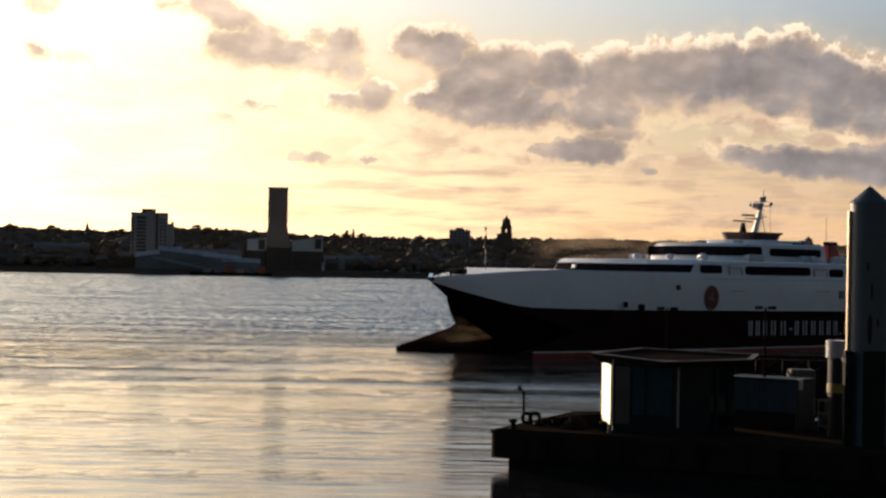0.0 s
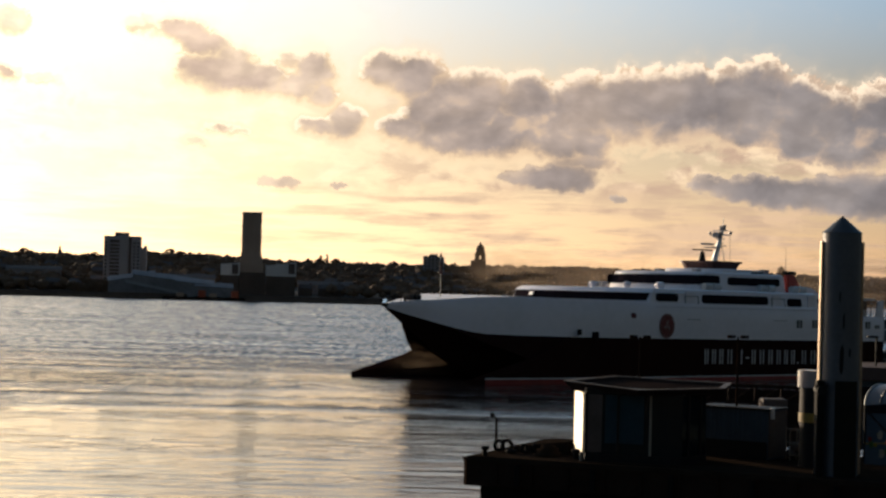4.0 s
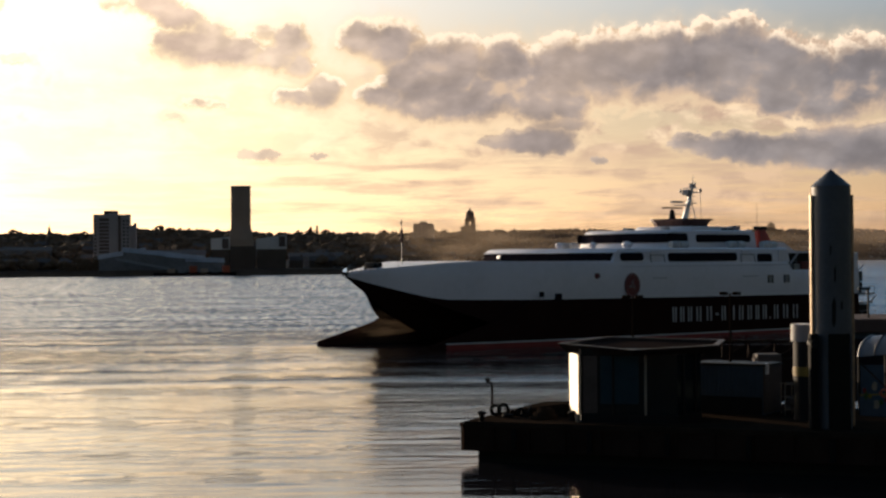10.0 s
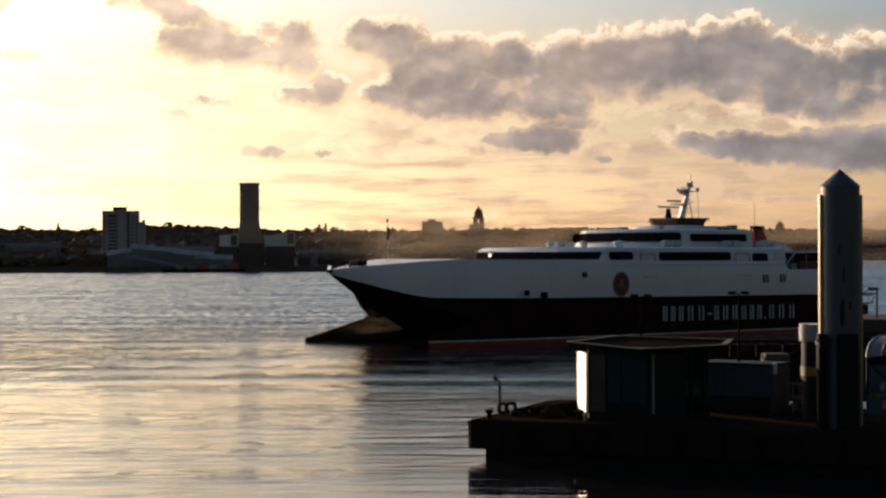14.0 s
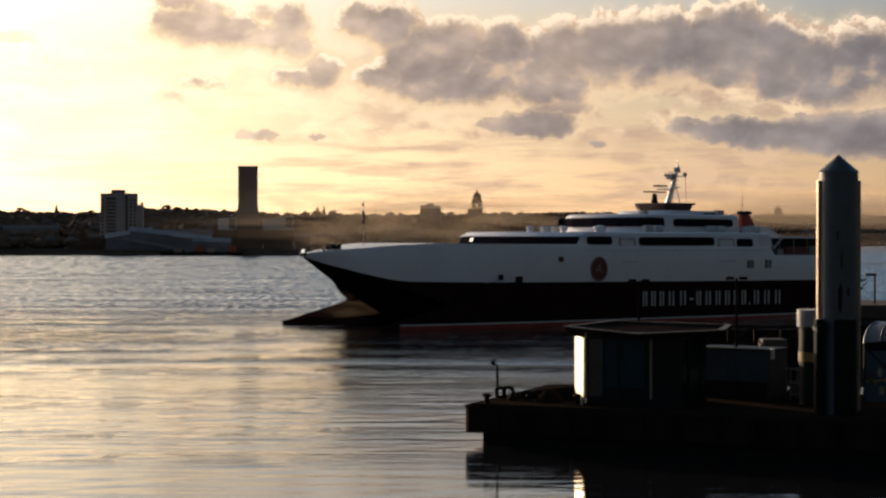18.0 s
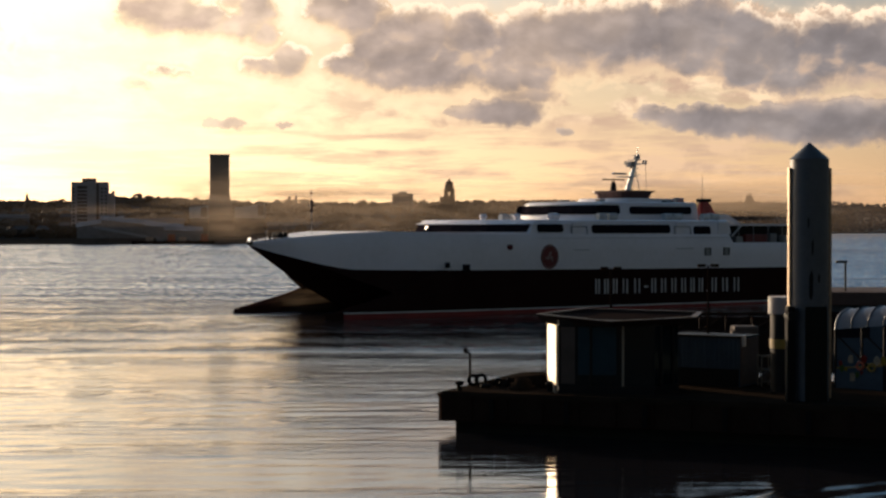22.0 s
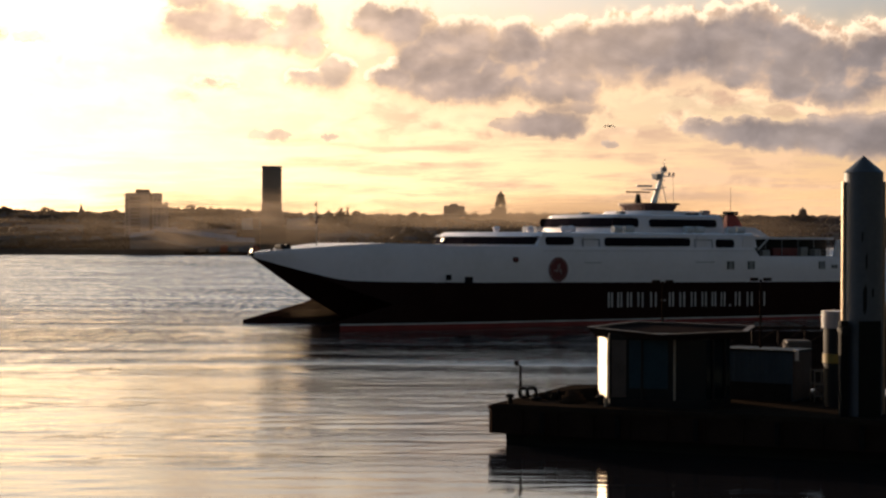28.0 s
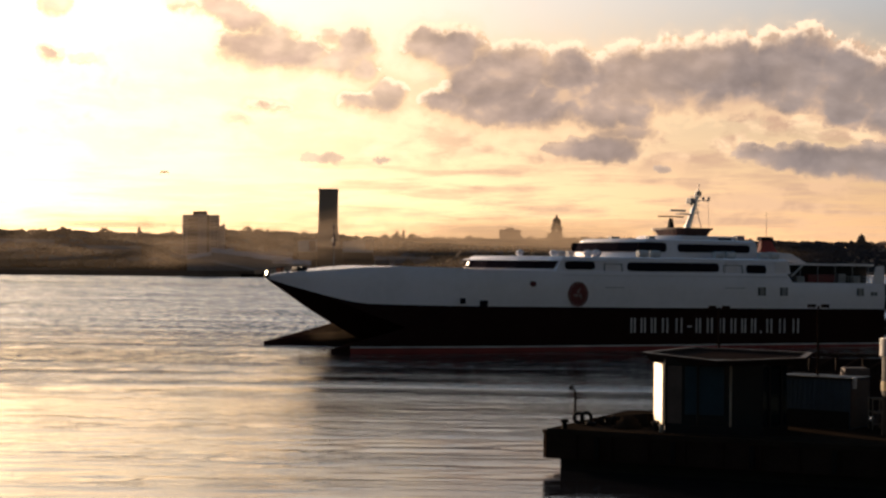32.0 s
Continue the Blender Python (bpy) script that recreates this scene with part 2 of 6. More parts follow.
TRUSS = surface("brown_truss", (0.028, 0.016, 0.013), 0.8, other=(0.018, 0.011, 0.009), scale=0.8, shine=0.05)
COLLAR = surface("collar_metal", (0.15, 0.16, 0.19), 0.35, 0.0, other=(0.12, 0.13, 0.16), scale=0.8, coat=1.0)
RAIL_METAL = surface("rail_metal", (0.34, 0.26, 0.18), 0.45, 0.8, other=(0.2, 0.15, 0.11), scale=1.2, fine=6)
ROOF_BROWN = surface("roof_brown", (0.1, 0.068, 0.06), 0.8, other=(0.075, 0.052, 0.047), scale=0.4, shine=0.1)
MURAL = [surface("mural_" + n, c, 0.7, scale=2.0, shine=0.1) for n, c in (("red", (0.2, 0.02, 0.015)), ("yellow", (0.26, 0.19, 0.02)), ("cream", (0.3, 0.26, 0.2)), ("green", (0.06, 0.11, 0.03)))]
# leaf colour turned blue-grey to stand for distance haze
HAZED_LEAVES = surface("haze_tinted_leaves", (0.07, 0.066, 0.075), 0.95, other=(0.056, 0.054, 0.063), scale=0.02, fine=10, shine=0.0)
SHEET_ROOF = surface("sheet_roof", (0.24, 0.245, 0.27), 0.6, 0.0, other=(0.16, 0.165, 0.185), scale=0.12)
FLAT_WALL = surface("flats_render", (0.46, 0.41, 0.41), 0.85, other=(0.38, 0.34, 0.34), scale=0.06)
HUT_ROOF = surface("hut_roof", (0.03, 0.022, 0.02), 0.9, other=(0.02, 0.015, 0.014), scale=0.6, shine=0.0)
ROOF_EDGE = surface("roof_edge", (0.15, 0.11, 0.085), 0.6, scale=1.0, shine=0.3)
HUT_TRIM = surface("hut_trim", (0.27, 0.22, 0.165), 0.5, 0.0, scale=1.0)
HUT_GLASS = pane_material("hut_glass", (0.006, 0.013, 0.017), 0.12, 0.12)
BRIDGE_BROWN = surface("bridge_brown", (0.12, 0.05, 0.042), 0.5, other=(0.06, 0.022, 0.02), scale=0.5)
HUT_TEAL = surface("teal_panel", (0.012, 0.04, 0.055), 0.5, other=(0.008, 0.026, 0.038), scale=0.8, shine=0.15)
BLUE_BOX = surface("container_blue", (0.065, 0.095, 0.13), 0.7, other=(0.05, 0.073, 0.1), scale=0.6, shine=0.15)
TAN_BOX = surface("container_end", (0.11, 0.082, 0.07), 0.7, other=(0.08, 0.06, 0.05), scale=0.6, shine=0.15)
YELLOW = surface("safety_yellow", (0.24, 0.15, 0.012), 0.5, scale=1.0)
CANOPY = surface("canopy_sheet", (0.1, 0.11, 0.14), 0.45, other=(0.075, 0.083, 0.105), scale=0.8)
BRICK_BROWN = surface("brown_brick", (0.46, 0.33, 0.25), 0.85, other=(0.4, 0.28, 0.21), scale=0.08)
HOUSE_BRICK = surface("house_brick", (0.13, 0.09, 0.07), 0.85, other=(0.09, 0.065, 0.05), scale=0.08)
CONCRETE = surface("concrete", (0.26, 0.25, 0.26), 0.85, other=(0.18, 0.175, 0.18), scale=0.06, fine=8)
PALE_PANEL = surface("pale_panel", (0.76, 0.71, 0.68), 0.8, other=(0.66, 0.61, 0.58), scale=0.06)
DARK_BAND = surface("dark_cladding", (0.14, 0.095, 0.08), 0.6, scale=0.05)
SLATE = surface("slate_roof", (0.13, 0.12, 0.12), 0.8, scale=0.1, shine=0.2)
STONE = surface("dark_stone", (0.13, 0.09, 0.07), 0.85, other=(0.1, 0.07, 0.055), scale=0.08)
FAR_GLASS = pane_material("far_glass", (0.1, 0.09, 0.09), 0.3, 0.2)
SOIL = surface("shore_ground", (0.07, 0.052, 0.038), 0.9, other=(0.05, 0.039, 0.029), scale=0.012, fine=14)
LEAVES = surface("far_leaves", (0.16, 0.105, 0.07), 0.9, other=(0.125, 0.086, 0.056), scale=0.05, fine=10, shine=0.1)
BARK = surface("bark", (0.06, 0.045, 0.035), 0.9, scale=0.5)
SEA_WALL = surface("sea_wall_stone", (0.16, 0.115, 0.09), 0.85, other=(0.1, 0.075, 0.06), scale=0.05)
QUAY = surface("quay_stone", (0.1, 0.095, 0.09), 0.9, scale=0.5, bump=0.01)
GLOSS_WHITE = surface("brushed_aluminium", (0.86, 0.81, 0.71), 0.44, 1.0, other=(0.7, 0.63, 0.52), scale=1.6)

# ---- mesh helpers ----


def part(name, bm, material, parent=None, label=""):
    """Links a bmesh as one mesh object, under a thing or a part."""
    bmesh.ops.recalc_face_normals(bm, faces=bm.faces)
    me = bpy.data.meshes.new(name)
    bm.to_mesh(me)
    bm.free()
    me.materials.append(material)
    ob = new(name, me)
    if parent:
        ob.parent = parent
    if label:
        ob["label"] = label
    return ob


def thing(name, label, category, at=None, group="", kind=""):
    ob = tagged(new(name), label, category, group, kind)
    if at is not None:
        ob.matrix_world = at
    return ob


def box(bm, x0, x1, y0, y1, z0, z1, bevel=0.0, turn=None):
    m = Matrix.Translation(((x0 + x1) / 2, (y0 + y1) / 2, (z0 + z1) / 2)) @ Matrix.Diagonal((abs(x1 - x0), abs(y1 - y0), abs(z1 - z0), 1))
    vs = bmesh.ops.create_cube(bm, size=1.0, matrix=(turn @ m) if turn else m)["verts"]
    if bevel:
        es = list({e for v in vs for e in v.link_edges})
        bmesh.ops.bevel(bm, geom=es, offset=bevel, segments=2, profile=0.7, affect="EDGES")
    return bm


def rod(bm, a, b, ra, rb=None, n=10):
    a, b = Vector(a), Vector(b)
    d = b - a
    m = Matrix.Translation((a + b) / 2) @ d.to_track_quat("Z", "Y").to_matrix().to_4x4()
    bmesh.ops.create_cone(bm, cap_ends=True, segments=n, radius1=ra, radius2=ra if rb is None else rb, depth=d.length, matrix=m)
    return bm


def ball(bm, at, r, sx=1, sy=1, sz=1, sub=2):
    bmesh.ops.create_icosphere(bm, subdivisions=sub, radius=r, matrix=Matrix.Translation(at) @ Matrix.Diagonal((sx, sy, sz, 1)))
    return bm


def torus(bm, at, r, thick, axis="Z", n=16, k=8):
    turn = {"Z": Matrix.Identity(4), "X": Matrix.Rotation(radians(90), 4, "Y"), "Y": Matrix.Rotation(radians(90), 4, "X")}[axis]
    rings = []
    for i in range(n):
        a = 2 * math.pi * i / n
        rings.append([bm.verts.new(Matrix.Translation(at) @ turn @ Vector(((r + thick * math.cos(b)) * math.cos(a), (r + thick * math.cos(b)) * math.sin(a), thick * math.sin(b)))) for b in (2 * math.pi * j / k for j in range(k))])
    for i in range(n):
        for j in range(k):
            bm.faces.new((rings[i][j], rings[(i + 1) % n][j], rings[(i + 1) % n][(j + 1) % k], rings[i][(j + 1) % k]))
    return bm


def loft(bm, sections, closed=True, caps=True):
    """Skins equal-length rings of points."""
    rows = [[bm.verts.new(p) for p in s] for s in sections]
    n = len(rows[0])
    for a, b in zip(rows, rows[1:]):
        for i in range(n if closed else n - 1):
            j = (i + 1) % n
            bm.faces.new((a[i], a[j], b[j], b[i]))
    if caps and closed:
        bm.faces.new(rows[0])
        bm.faces.new(rows[-1])
    return bm


def prism(bm, outline, z0, z1, top=None):
    """An outline in plan carried from z0 to z1; top: the outline up there."""
    loft(bm, [[(x, y, z0) for x, y in outline], [(x, y, z1) for x, y in (top or outline)]])
    return bm


def curve(table):
    """A smooth function through the (s, value) pairs of a short table."""
    xs, ys = zip(*table)

    def at(s):
        if s <= xs[0]:
            return ys[0]
        for i in range(len(xs) - 1):
            if s <= xs[i + 1]:
                t = (s - xs[i]) / (xs[i + 1] - xs[i])
                return ys[i] + (ys[i + 1] - ys[i]) * t
        return ys[-1]
    return at


def smooth(ob, angle=40):
    me = ob.data
    me.polygons.foreach_set("use_smooth", [True] * len(me.polygons))
    me.set_sharp_from_angle(angle=radians(angle))
    return ob


# ---- the setting ----

def water_sheet():
    """The river as one sheet: finely waved where it lies in view, coarse out to the horizon."""
    rng = np.random.default_rng(4)

    def spread(a, b, first, growth):
        out, step = [a], first
        while out[-1] < b:
            out.append(out[-1] + step)
            step *= growth
        return np.array(out)
    side = spread(0.0, 45.0, 0.4, 1.0)
    side = np.concatenate([side, spread(side[-1] + 0.45, 230.0, 0.45, 1.006), [600.0, 4900.0]])
    xs = np.concatenate([-side[:0:-1], side])
    ys = np.concatenate([[-4900.0, -600.0, 20.0, 44.0], spread(46.0, 700.0, 0.4, 1.0043), [1000.0, 1600.0, 4900.0]])
    X, Y = np.meshgrid(xs, ys)
    step = np.interp(Y, ys, np.gradient(ys))
    lee = np.clip((Y - 0.15 * X + 9 * np.sin(X * 0.05) - 150) / 40, 0, 1)
    calm = np.clip((X + 14 - 0.35 * (Y - 80)) / 12, 0, 1) * np.clip((125 - Y - 0.2 * X) / 25, 0, 1)
    beside = np.clip((X + 32) / 14, 0, 1) * np.clip((Y - 150) / 14, 0, 1) * np.clip((236 - Y) / 20, 0, 1)
    lee = 0.32 + 0.6 * lee * lee * (3 - 2 * lee) * (1 - 0.8 * beside) - 0.2 * calm
    reach = np.clip((Y - 46) / 8, 0, 1) * np.clip((700 - Y) / 80, 0, 1) * np.clip((225 - np.abs(X)) / 20, 0, 1)
    Z = np.zeros_like(X)
    for k in range(72):
        length = 1.2 * (4.6 / 1.2) ** rng.random()
        a = rng.normal(0.0, 0.32)
        kx, ky = 2 * np.pi / length * np.sin(a), 2 * np.pi / length * np.cos(a)
        fine = np.clip(length / np.maximum(np.abs(np.cos(a)) * step * 3.0, 0.1) - 0.6, 0, 1)
        local = lee
        slope = 0.024 if length < 3.0 else 0.013
        phase = kx * X + ky * Y + rng.random() * 6.28 + 0.8 * np.sin(0.021 * X + 0.033 * Y + k)
        Z += slope * length / (2 * np.pi) * np.cos(phase) * fine * local
    # gusts: stronger and weaker chop in long drifting bands
    gust = 1.0 + 0.45 * np.sin(Y * 0.11 + 1.5 * np.sin(X * 0.013)) * np.sin(Y * 0.037 + X * 0.011 + 1)
    Z *= reach * gust
    h, w = X.shape
    me = bpy.data.meshes.new("water")
    me.vertices.add(h * w)
    me.vertices.foreach_set("co", np.stack([X, Y, Z], -1).astype(np.float32).ravel())
    i = (np.arange(h - 1)[:, None] * w + np.arange(w - 1)[None, :]).ravel()
    quads = np.stack([i, i + 1, i + w + 1, i + w], -1).astype(np.int32)
    me.loops.add(quads.size)
    me.loops.foreach_set("vertex_index", quads.ravel())
    me.polygons.add(len(quads))
    me.polygons.foreach_set("loop_start", np.arange(0, quads.size, 4, dtype=np.int32))
    me.polygons.foreach_set("use_smooth", np.ones(len(quads), dtype=bool))
    me.update(calc_edges=True)
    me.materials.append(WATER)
    return new("water", me)


water = tagged(water_sheet(), "rippled tidal river water reflecting the evening sky", "river", kind="structure")

bm = box(bmesh.new(), -150, 150, -120, 0.6, -3, 9.3, 0.15)
tagged(part("quay", bm, QUAY), "stone riverside quay at the water's edge", "quay", kind="structure")

shore_at = curve([(-50, 1300), (-16, 1275), (0, 1285), (4, 1450), (7, 1900), (10, 2700), (13, 3900), (20, 4300), (50, 4300)])
crest_at = curve([(-50, 44), (-17, 45), (-14, 44), (-11, 42), (-9.5, 50), (-7.5, 48), (-5, 41), (0, 40), (4, 44), (7, 42), (11, 40), (14, 41), (17, 34), (50, 34)])
RINGS = [(1.0, -2.0), (1.0, 3.2), (1.012, 3.6), (1.05, 6.0), (1.12, 0.45), (1.2, 0.75), (1.28, 1.0), (1.36, 0.95), (1.6, 0.9)]


def shore_height(az, k):
    """Ground height on the far bank, k times as far off as its water's edge."""
    d = shore_at(az)
    crest = 11 + d * 1.28 * crest_at(az) / 3000 - 4.6
    for (k0, h0), (k1, h1) in zip(RINGS[1:], RINGS[2:]):
        if k <= k1:
            a = h0 if h0 > 1.5 else max(6.0, crest * h0)
            b = h1 if h1 > 1.5 else max(6.0, crest * h1)
            return a + (b - a) * (k - k0) / (k1 - k0)
    return crest * 0.9


def bank(az, k, dz=0.0):
    r = shore_at(az) * k
    return Vector((r * math.sin(radians(az)), r * math.cos(radians(az)), shore_height(az, k) + dz))


rows = []
for i in range(-100, 101):
    az = i * 0.45
    ring = []
    for j, (k, h) in enumerate(RINGS):
        r = min(shore_at(az) * k, 4890)
        z = h if j < 2 else shore_height(az, k) + (2.5 * noise.noise((az * 1.7, k * 9, 0)) if j > 3 else 0)
        ring.append((r * math.sin(radians(az)), r * math.cos(radians(az)), z))
    rows.append(ring)
bm = loft(bmesh.new(), rows, closed=False)
smooth(tagged(part("ground", bm, SOIL), "dark grassy far bank rising to a wooded ridge", "river bank", kind="structure"), 30)
rows = []
for i in range(-100, 101):
    az = i * 0.45
    r, z = shore_at(az) - 1.2, 4.3
    s, c = math.sin(radians(az)), math.cos(radians(az))
    rows.append([(r * s, r * c, -2), ((r - 0.6) * s, (r - 0.6) * c, z), ((r + 1.2) * s, (r + 1.2) * c, z), ((r + 1.2) * s, (r + 1.2) * c, -2)])
tagged(part("sea_wall", loft(bmesh.new(), rows), SEA_WALL), "weathered brown stone wall along the far bank", "sea wall", kind="structure")

# ---- the ferry: a wave-piercing catamaran, 96 m long and 26 m wide ----
# its space: x forward from the tip of the bow, y to port, z up from the water
ferry = thing("catamaran_ferry", "large white and black fast catamaran ferry under way", "ferry")

STATIONS = [0, 0.8, 2.3, 4, 6, 8.2, 10.4, 12.5, 14.5, 17.2, 20.4, 25, 32, 46, 60, 73.2, 74.2, 84, 91]
top_y = curve([(0, 0.25), (0.8, 0.6), (2.3, 1.5), (4, 2.5), (6.2, 3.8), (8.4, 5.1), (10.5, 6.4), (12.6, 7.7), (14.6, 8.9), (17.2, 10.4), (20.5, 12.0), (25, 12.8), (32, 13)])
side_y = curve([(0, 0.12), (0.8, 0.45), (2.3, 1.25), (4, 2.3), (5.9, 3.5), (8.2, 4.9), (10.4, 6.25), (12.5, 7.55), (14.5, 8.75), (17.2, 10.4), (20.4, 12.1), (25, 13), (32, 13)])
top_z = curve([(0, 9.45), (2.4, 9.75), (6.2, 10.1), (10.5, 10.5), (14.6, 10.72), (20, 10.6), (30, 10.4), (73.2, 10.2), (74.2, 9.0), (91, 8.95)])
line_z = curve([(0, 9.0), (2.3, 8.2), (5.9, 7.1), (8.2, 6.45), (10.4, 5.95), (14.5, 5.85), (30, 5.7), (60, 5.45), (91, 5.25)])
keel_z = curve([(0, 8.9), (3.5, 6.6), (7, 4.4), (9, 3.3), (12, 1.7), (15.3, 0.1), (22, 0.0), (30, 1.0), (91, 2.2)])
pier_z = curve([(4.1, 0.5), (6, 0.95), (9, 1.65), (14, 2.85), (17, 4.2), (20, 5.85)])
pier_w = curve([(4.1, 0.06), (6, 0.35), (10, 0.9), (16, 1.7), (25, 2.35), (91, 2.35)])


# white topsides with their deck, one ring a station
rings = []
for s in STATIONS:
    yt, yb, zt, zb = top_y(s), side_y(s), top_z(s), line_z(s)
    ym = yb + (yt - yb) * 0.45 + 0.12 * min(1, s / 10)
    half = [(yb, zb), (ym, zb + (zt - zb) * 0.5), (yt + 0.02, zt - 0.35), (yt - 0.18 * min(1, yt), zt), (yt * 0.5, zt + 0.02 * min(1, s / 9))]
    rings.append([(-s, y, z) for y, z in half] + [(-s, -y, z) for y, z in reversed(half)] + [(-s, 0, zb + 0.02)])
smooth(part("upper_hull", loft(bmesh.new(), rings), HULL_WHITE, ferry, "white painted upper hull"), 35)

# black centre bow and wet deck
rings = []
for s in STATIONS:
    yb, zb, zk = side_y(s), line_z(s), keel_z(s)
    arch = min(1, max(0, (s - 10) / 10))
    half = [(yb - 0.01, zb - 0.01), (yb * (0.6 + 0.28 * arch), zb - (zb - zk) * (0.28 - 0.1 * arch)), (yb * (0.3 + 0.15 * arch), zb - (zb - zk) * (0.58 - 0.22 * arch)), (yb * (0.07 + 0.17 * arch), zb - (zb - zk) * 0.9)]
    rings.append([(-s, y, z) for y, z in half] + [(-s, 0, zk)] + [(-s, -y, z) for y, z in reversed(half)])
smooth(part("centre_bow", loft(bmesh.new(), rings), HULL_BLACK, ferry, "black raked centre bow and tunnel roof"), 35)

for side, which in ((1, "port"), (-1, "starboard")):
    # slender side hull with its piercing bow
    rings = []
    for s in (4.1, 5, 6, 8, 10, 12, 14, 17, 20, 25, 40, 60, 91):
        w, zt = pier_w(s), min(pier_z(s), line_z(s) - 0.05)
        half = 10.65
        ring = [(half - w, -1.6), (half + w, -1.6), (half + w, 0.42), (half + w * (0.92 if s < 20 else 1.0), 0.42 + (zt - 0.42) * 0.55),
                (half + w * min(1, 0.12 + max(0, s - 13) / 8), zt), (half - w * 0.12, zt), (half - w * 0.92, 0.42 + (zt - 0.42) * 0.55), (half - w, 0.42)]
        rings.append([(-s, side * y, z) for y, z in ring])
    hull = part("side_hull", loft(bmesh.new(), rings), HULL_BLACK, ferry, "black slender hull with a piercing bow")
    smooth(hull, 35)
    # black plating between the white line and the side hull
    rings = []
    for s in (6.5, 8, 9.5, 11, 13, 15, 17, 20, 25, 40, 60, 91):
        y, z = side_y(s), line_z(s)
        low = max(0.42, z - 0.15 - max(0, s - 6.5) ** 1.35 * 0.16) if s < 20 else 0.42
        yl = y + (10.65 + pier_w(s) - y) * min(1, (z - low) / 5.4)
        rings.append([(-s, side * (y + 0.01), z), (-s, side * (yl + 0.01), low), (-s, side * (yl - 0.3), low), (-s, side * (y - 0.3), z - 0.05)])
    smooth(part("side_plating", loft(bmesh.new(), rings), HULL_BLACK, ferry), 35)
    for name, mat_, z0, z1, out in (("antifouling_band", HULL_RED, -1.5, 0.64, 0.03), ("boot_line", BOOT_WHITE, 0.64, 0.84, 0.035)):
        rings = []
        for s in (6.6, 8, 10, 12, 14, 17, 20, 25, 40, 60, 91.02):
            y = 10.65 + pier_w(s) + out
            za, zb = max(z0, -1.5) - (0.0045 * s if z0 > 0 else 0), z1 - 0.0045 * s
            rings.append([(-s, side * y, za), (-s, side * y, zb), (-s, side * (y - 0.2), zb), (-s, side * (y - 0.2), za)])
        part(name, loft(bmesh.new(), rings), mat_, hull)
    # raised knuckle along the topsides
    bm = bmesh.new()
    for s0, s1 in ((36, 73),):
        box(bm, -s1, -s0, side * 13.0, side * 13.09, 9.72, 9.86, 0.02)
    part("rubbing_strake", bm, HULL_WHITE, ferry)


def band(parent, name, s0, s1, y, z0, z1, material, lean=0.0, r=0.45, depth=0.1):
    """A long pane with rounded corners on both flanks of a deckhouse."""
    for side in (1, -1):
        pts = []
        for cx, cz, a0 in ((-s0 - r, z1 - r, 0), (-s1 + r, z1 - r, 90), (-s1 + r, z0 + r, 180), (-s0 - r, z0 + r, 270)):
            for k in range(5):
                a = radians(a0 + k * 22.5)
                pts.append((cx + r * math.cos(a), cz + r * math.sin(a)))
        o = bmesh.new()
        loft(o, [[(x, side * (y - (z - z0) * lean + d), z) for x, z in pts] for d in (-0.1, depth)])
        part(name, o, material, parent)


def deckhouse(name, s0, s1, y, z0, z1, rake=1.5, aft=0.3, lean=0.06, bevel=0.35, nose=0.0, label="", parent=None):
    """A tier with a raked front, slightly leaning sides and rounded shoulders."""
    bm = bmesh.new()
    n = nose

    def ring(z, inset, front, back, t):
        yy = y - lean * (z - z0) - inset
        return [(-s0 - front, 0, z), (-s0 - front - n * 0.25, yy * 0.55, z), (-s0 - front - n, yy * 0.92, z), (-s0 - front - n - 0.5, yy, z),
                (-s1 + back, yy, z), (-s1 + back, -yy, z), (-s0 - front - n - 0.5, -yy, z), (-s0 - front - n, -yy * 0.92, z), (-s0 - front - n * 0.25, -yy * 0.55, z)]
    h = z1 - z0
    loft(bm, [ring(z0, 0, 0, 0, 0), ring(z1 - bevel, 0, rake * (h - bevel) / h, aft, 0), ring(z1 - bevel * 0.3, bevel * 0.35, rake + bevel * 0.2, aft + 0.1, 0), ring(z1, bevel, rake + bevel, aft + 0.3, 0)])
    return smooth(part(name, bm, HULL_WHITE, parent or ferry, label), 30)


def front_window(parent, s0, n, y, z0, z1, rake):
    """Panes round the curved front of a deckhouse, with thin bars between."""
    def at(t, z, out):
        k = abs(t) / 0.55 * 0.25 if abs(t) < 0.55 else 0.25 + (abs(t) - 0.55) / 0.37 * 0.75
        return (-s0 - n * k - rake * z + out, t * y, z)
    half = [0.14, 0.275, 0.41, 0.55, 0.735, 0.92, 0.97]
    ts = [-t for t in reversed(half)] + [0.0] + half
    for a, b in zip(ts, ts[1:]):
        o = bmesh.new()
        loft(o, [[at(a + 0.002, z0, d) if q == 0 else at(b - 0.002, z0, d) if q == 1 else at(b - 0.002, z1, d) if q == 2 else at(a + 0.002, z1, d) for q in range(4)] for d in (-0.2, 0.13)])
        part("front_window", o, GLASS_DARK, parent)


lounge = deckhouse("passenger_deck", 31.6, 74.0, 12.55, 10.2, 12.25, rake=1.2, lean=0.1, nose=3.0, bevel=0.4, label="white passenger deckhouse with dark window bands")
front_window(lounge, 31.6 - 10.2 * 0.6, 3.0, 12.5, 10.6, 11.6, 0.6)
band(lounge, "window", 36.6, 41.2, 12.55, 10.55, 11.62, GLASS_DARK, 0.1)
band(lounge, "window", 46.4, 61.4, 12.6, 10.4, 11.58, GLASS_DARK, 0.1)
band(lounge, "window", 66.2, 69.6, 12.6, 10.15, 11.4, GLASS_DARK, 0.1)
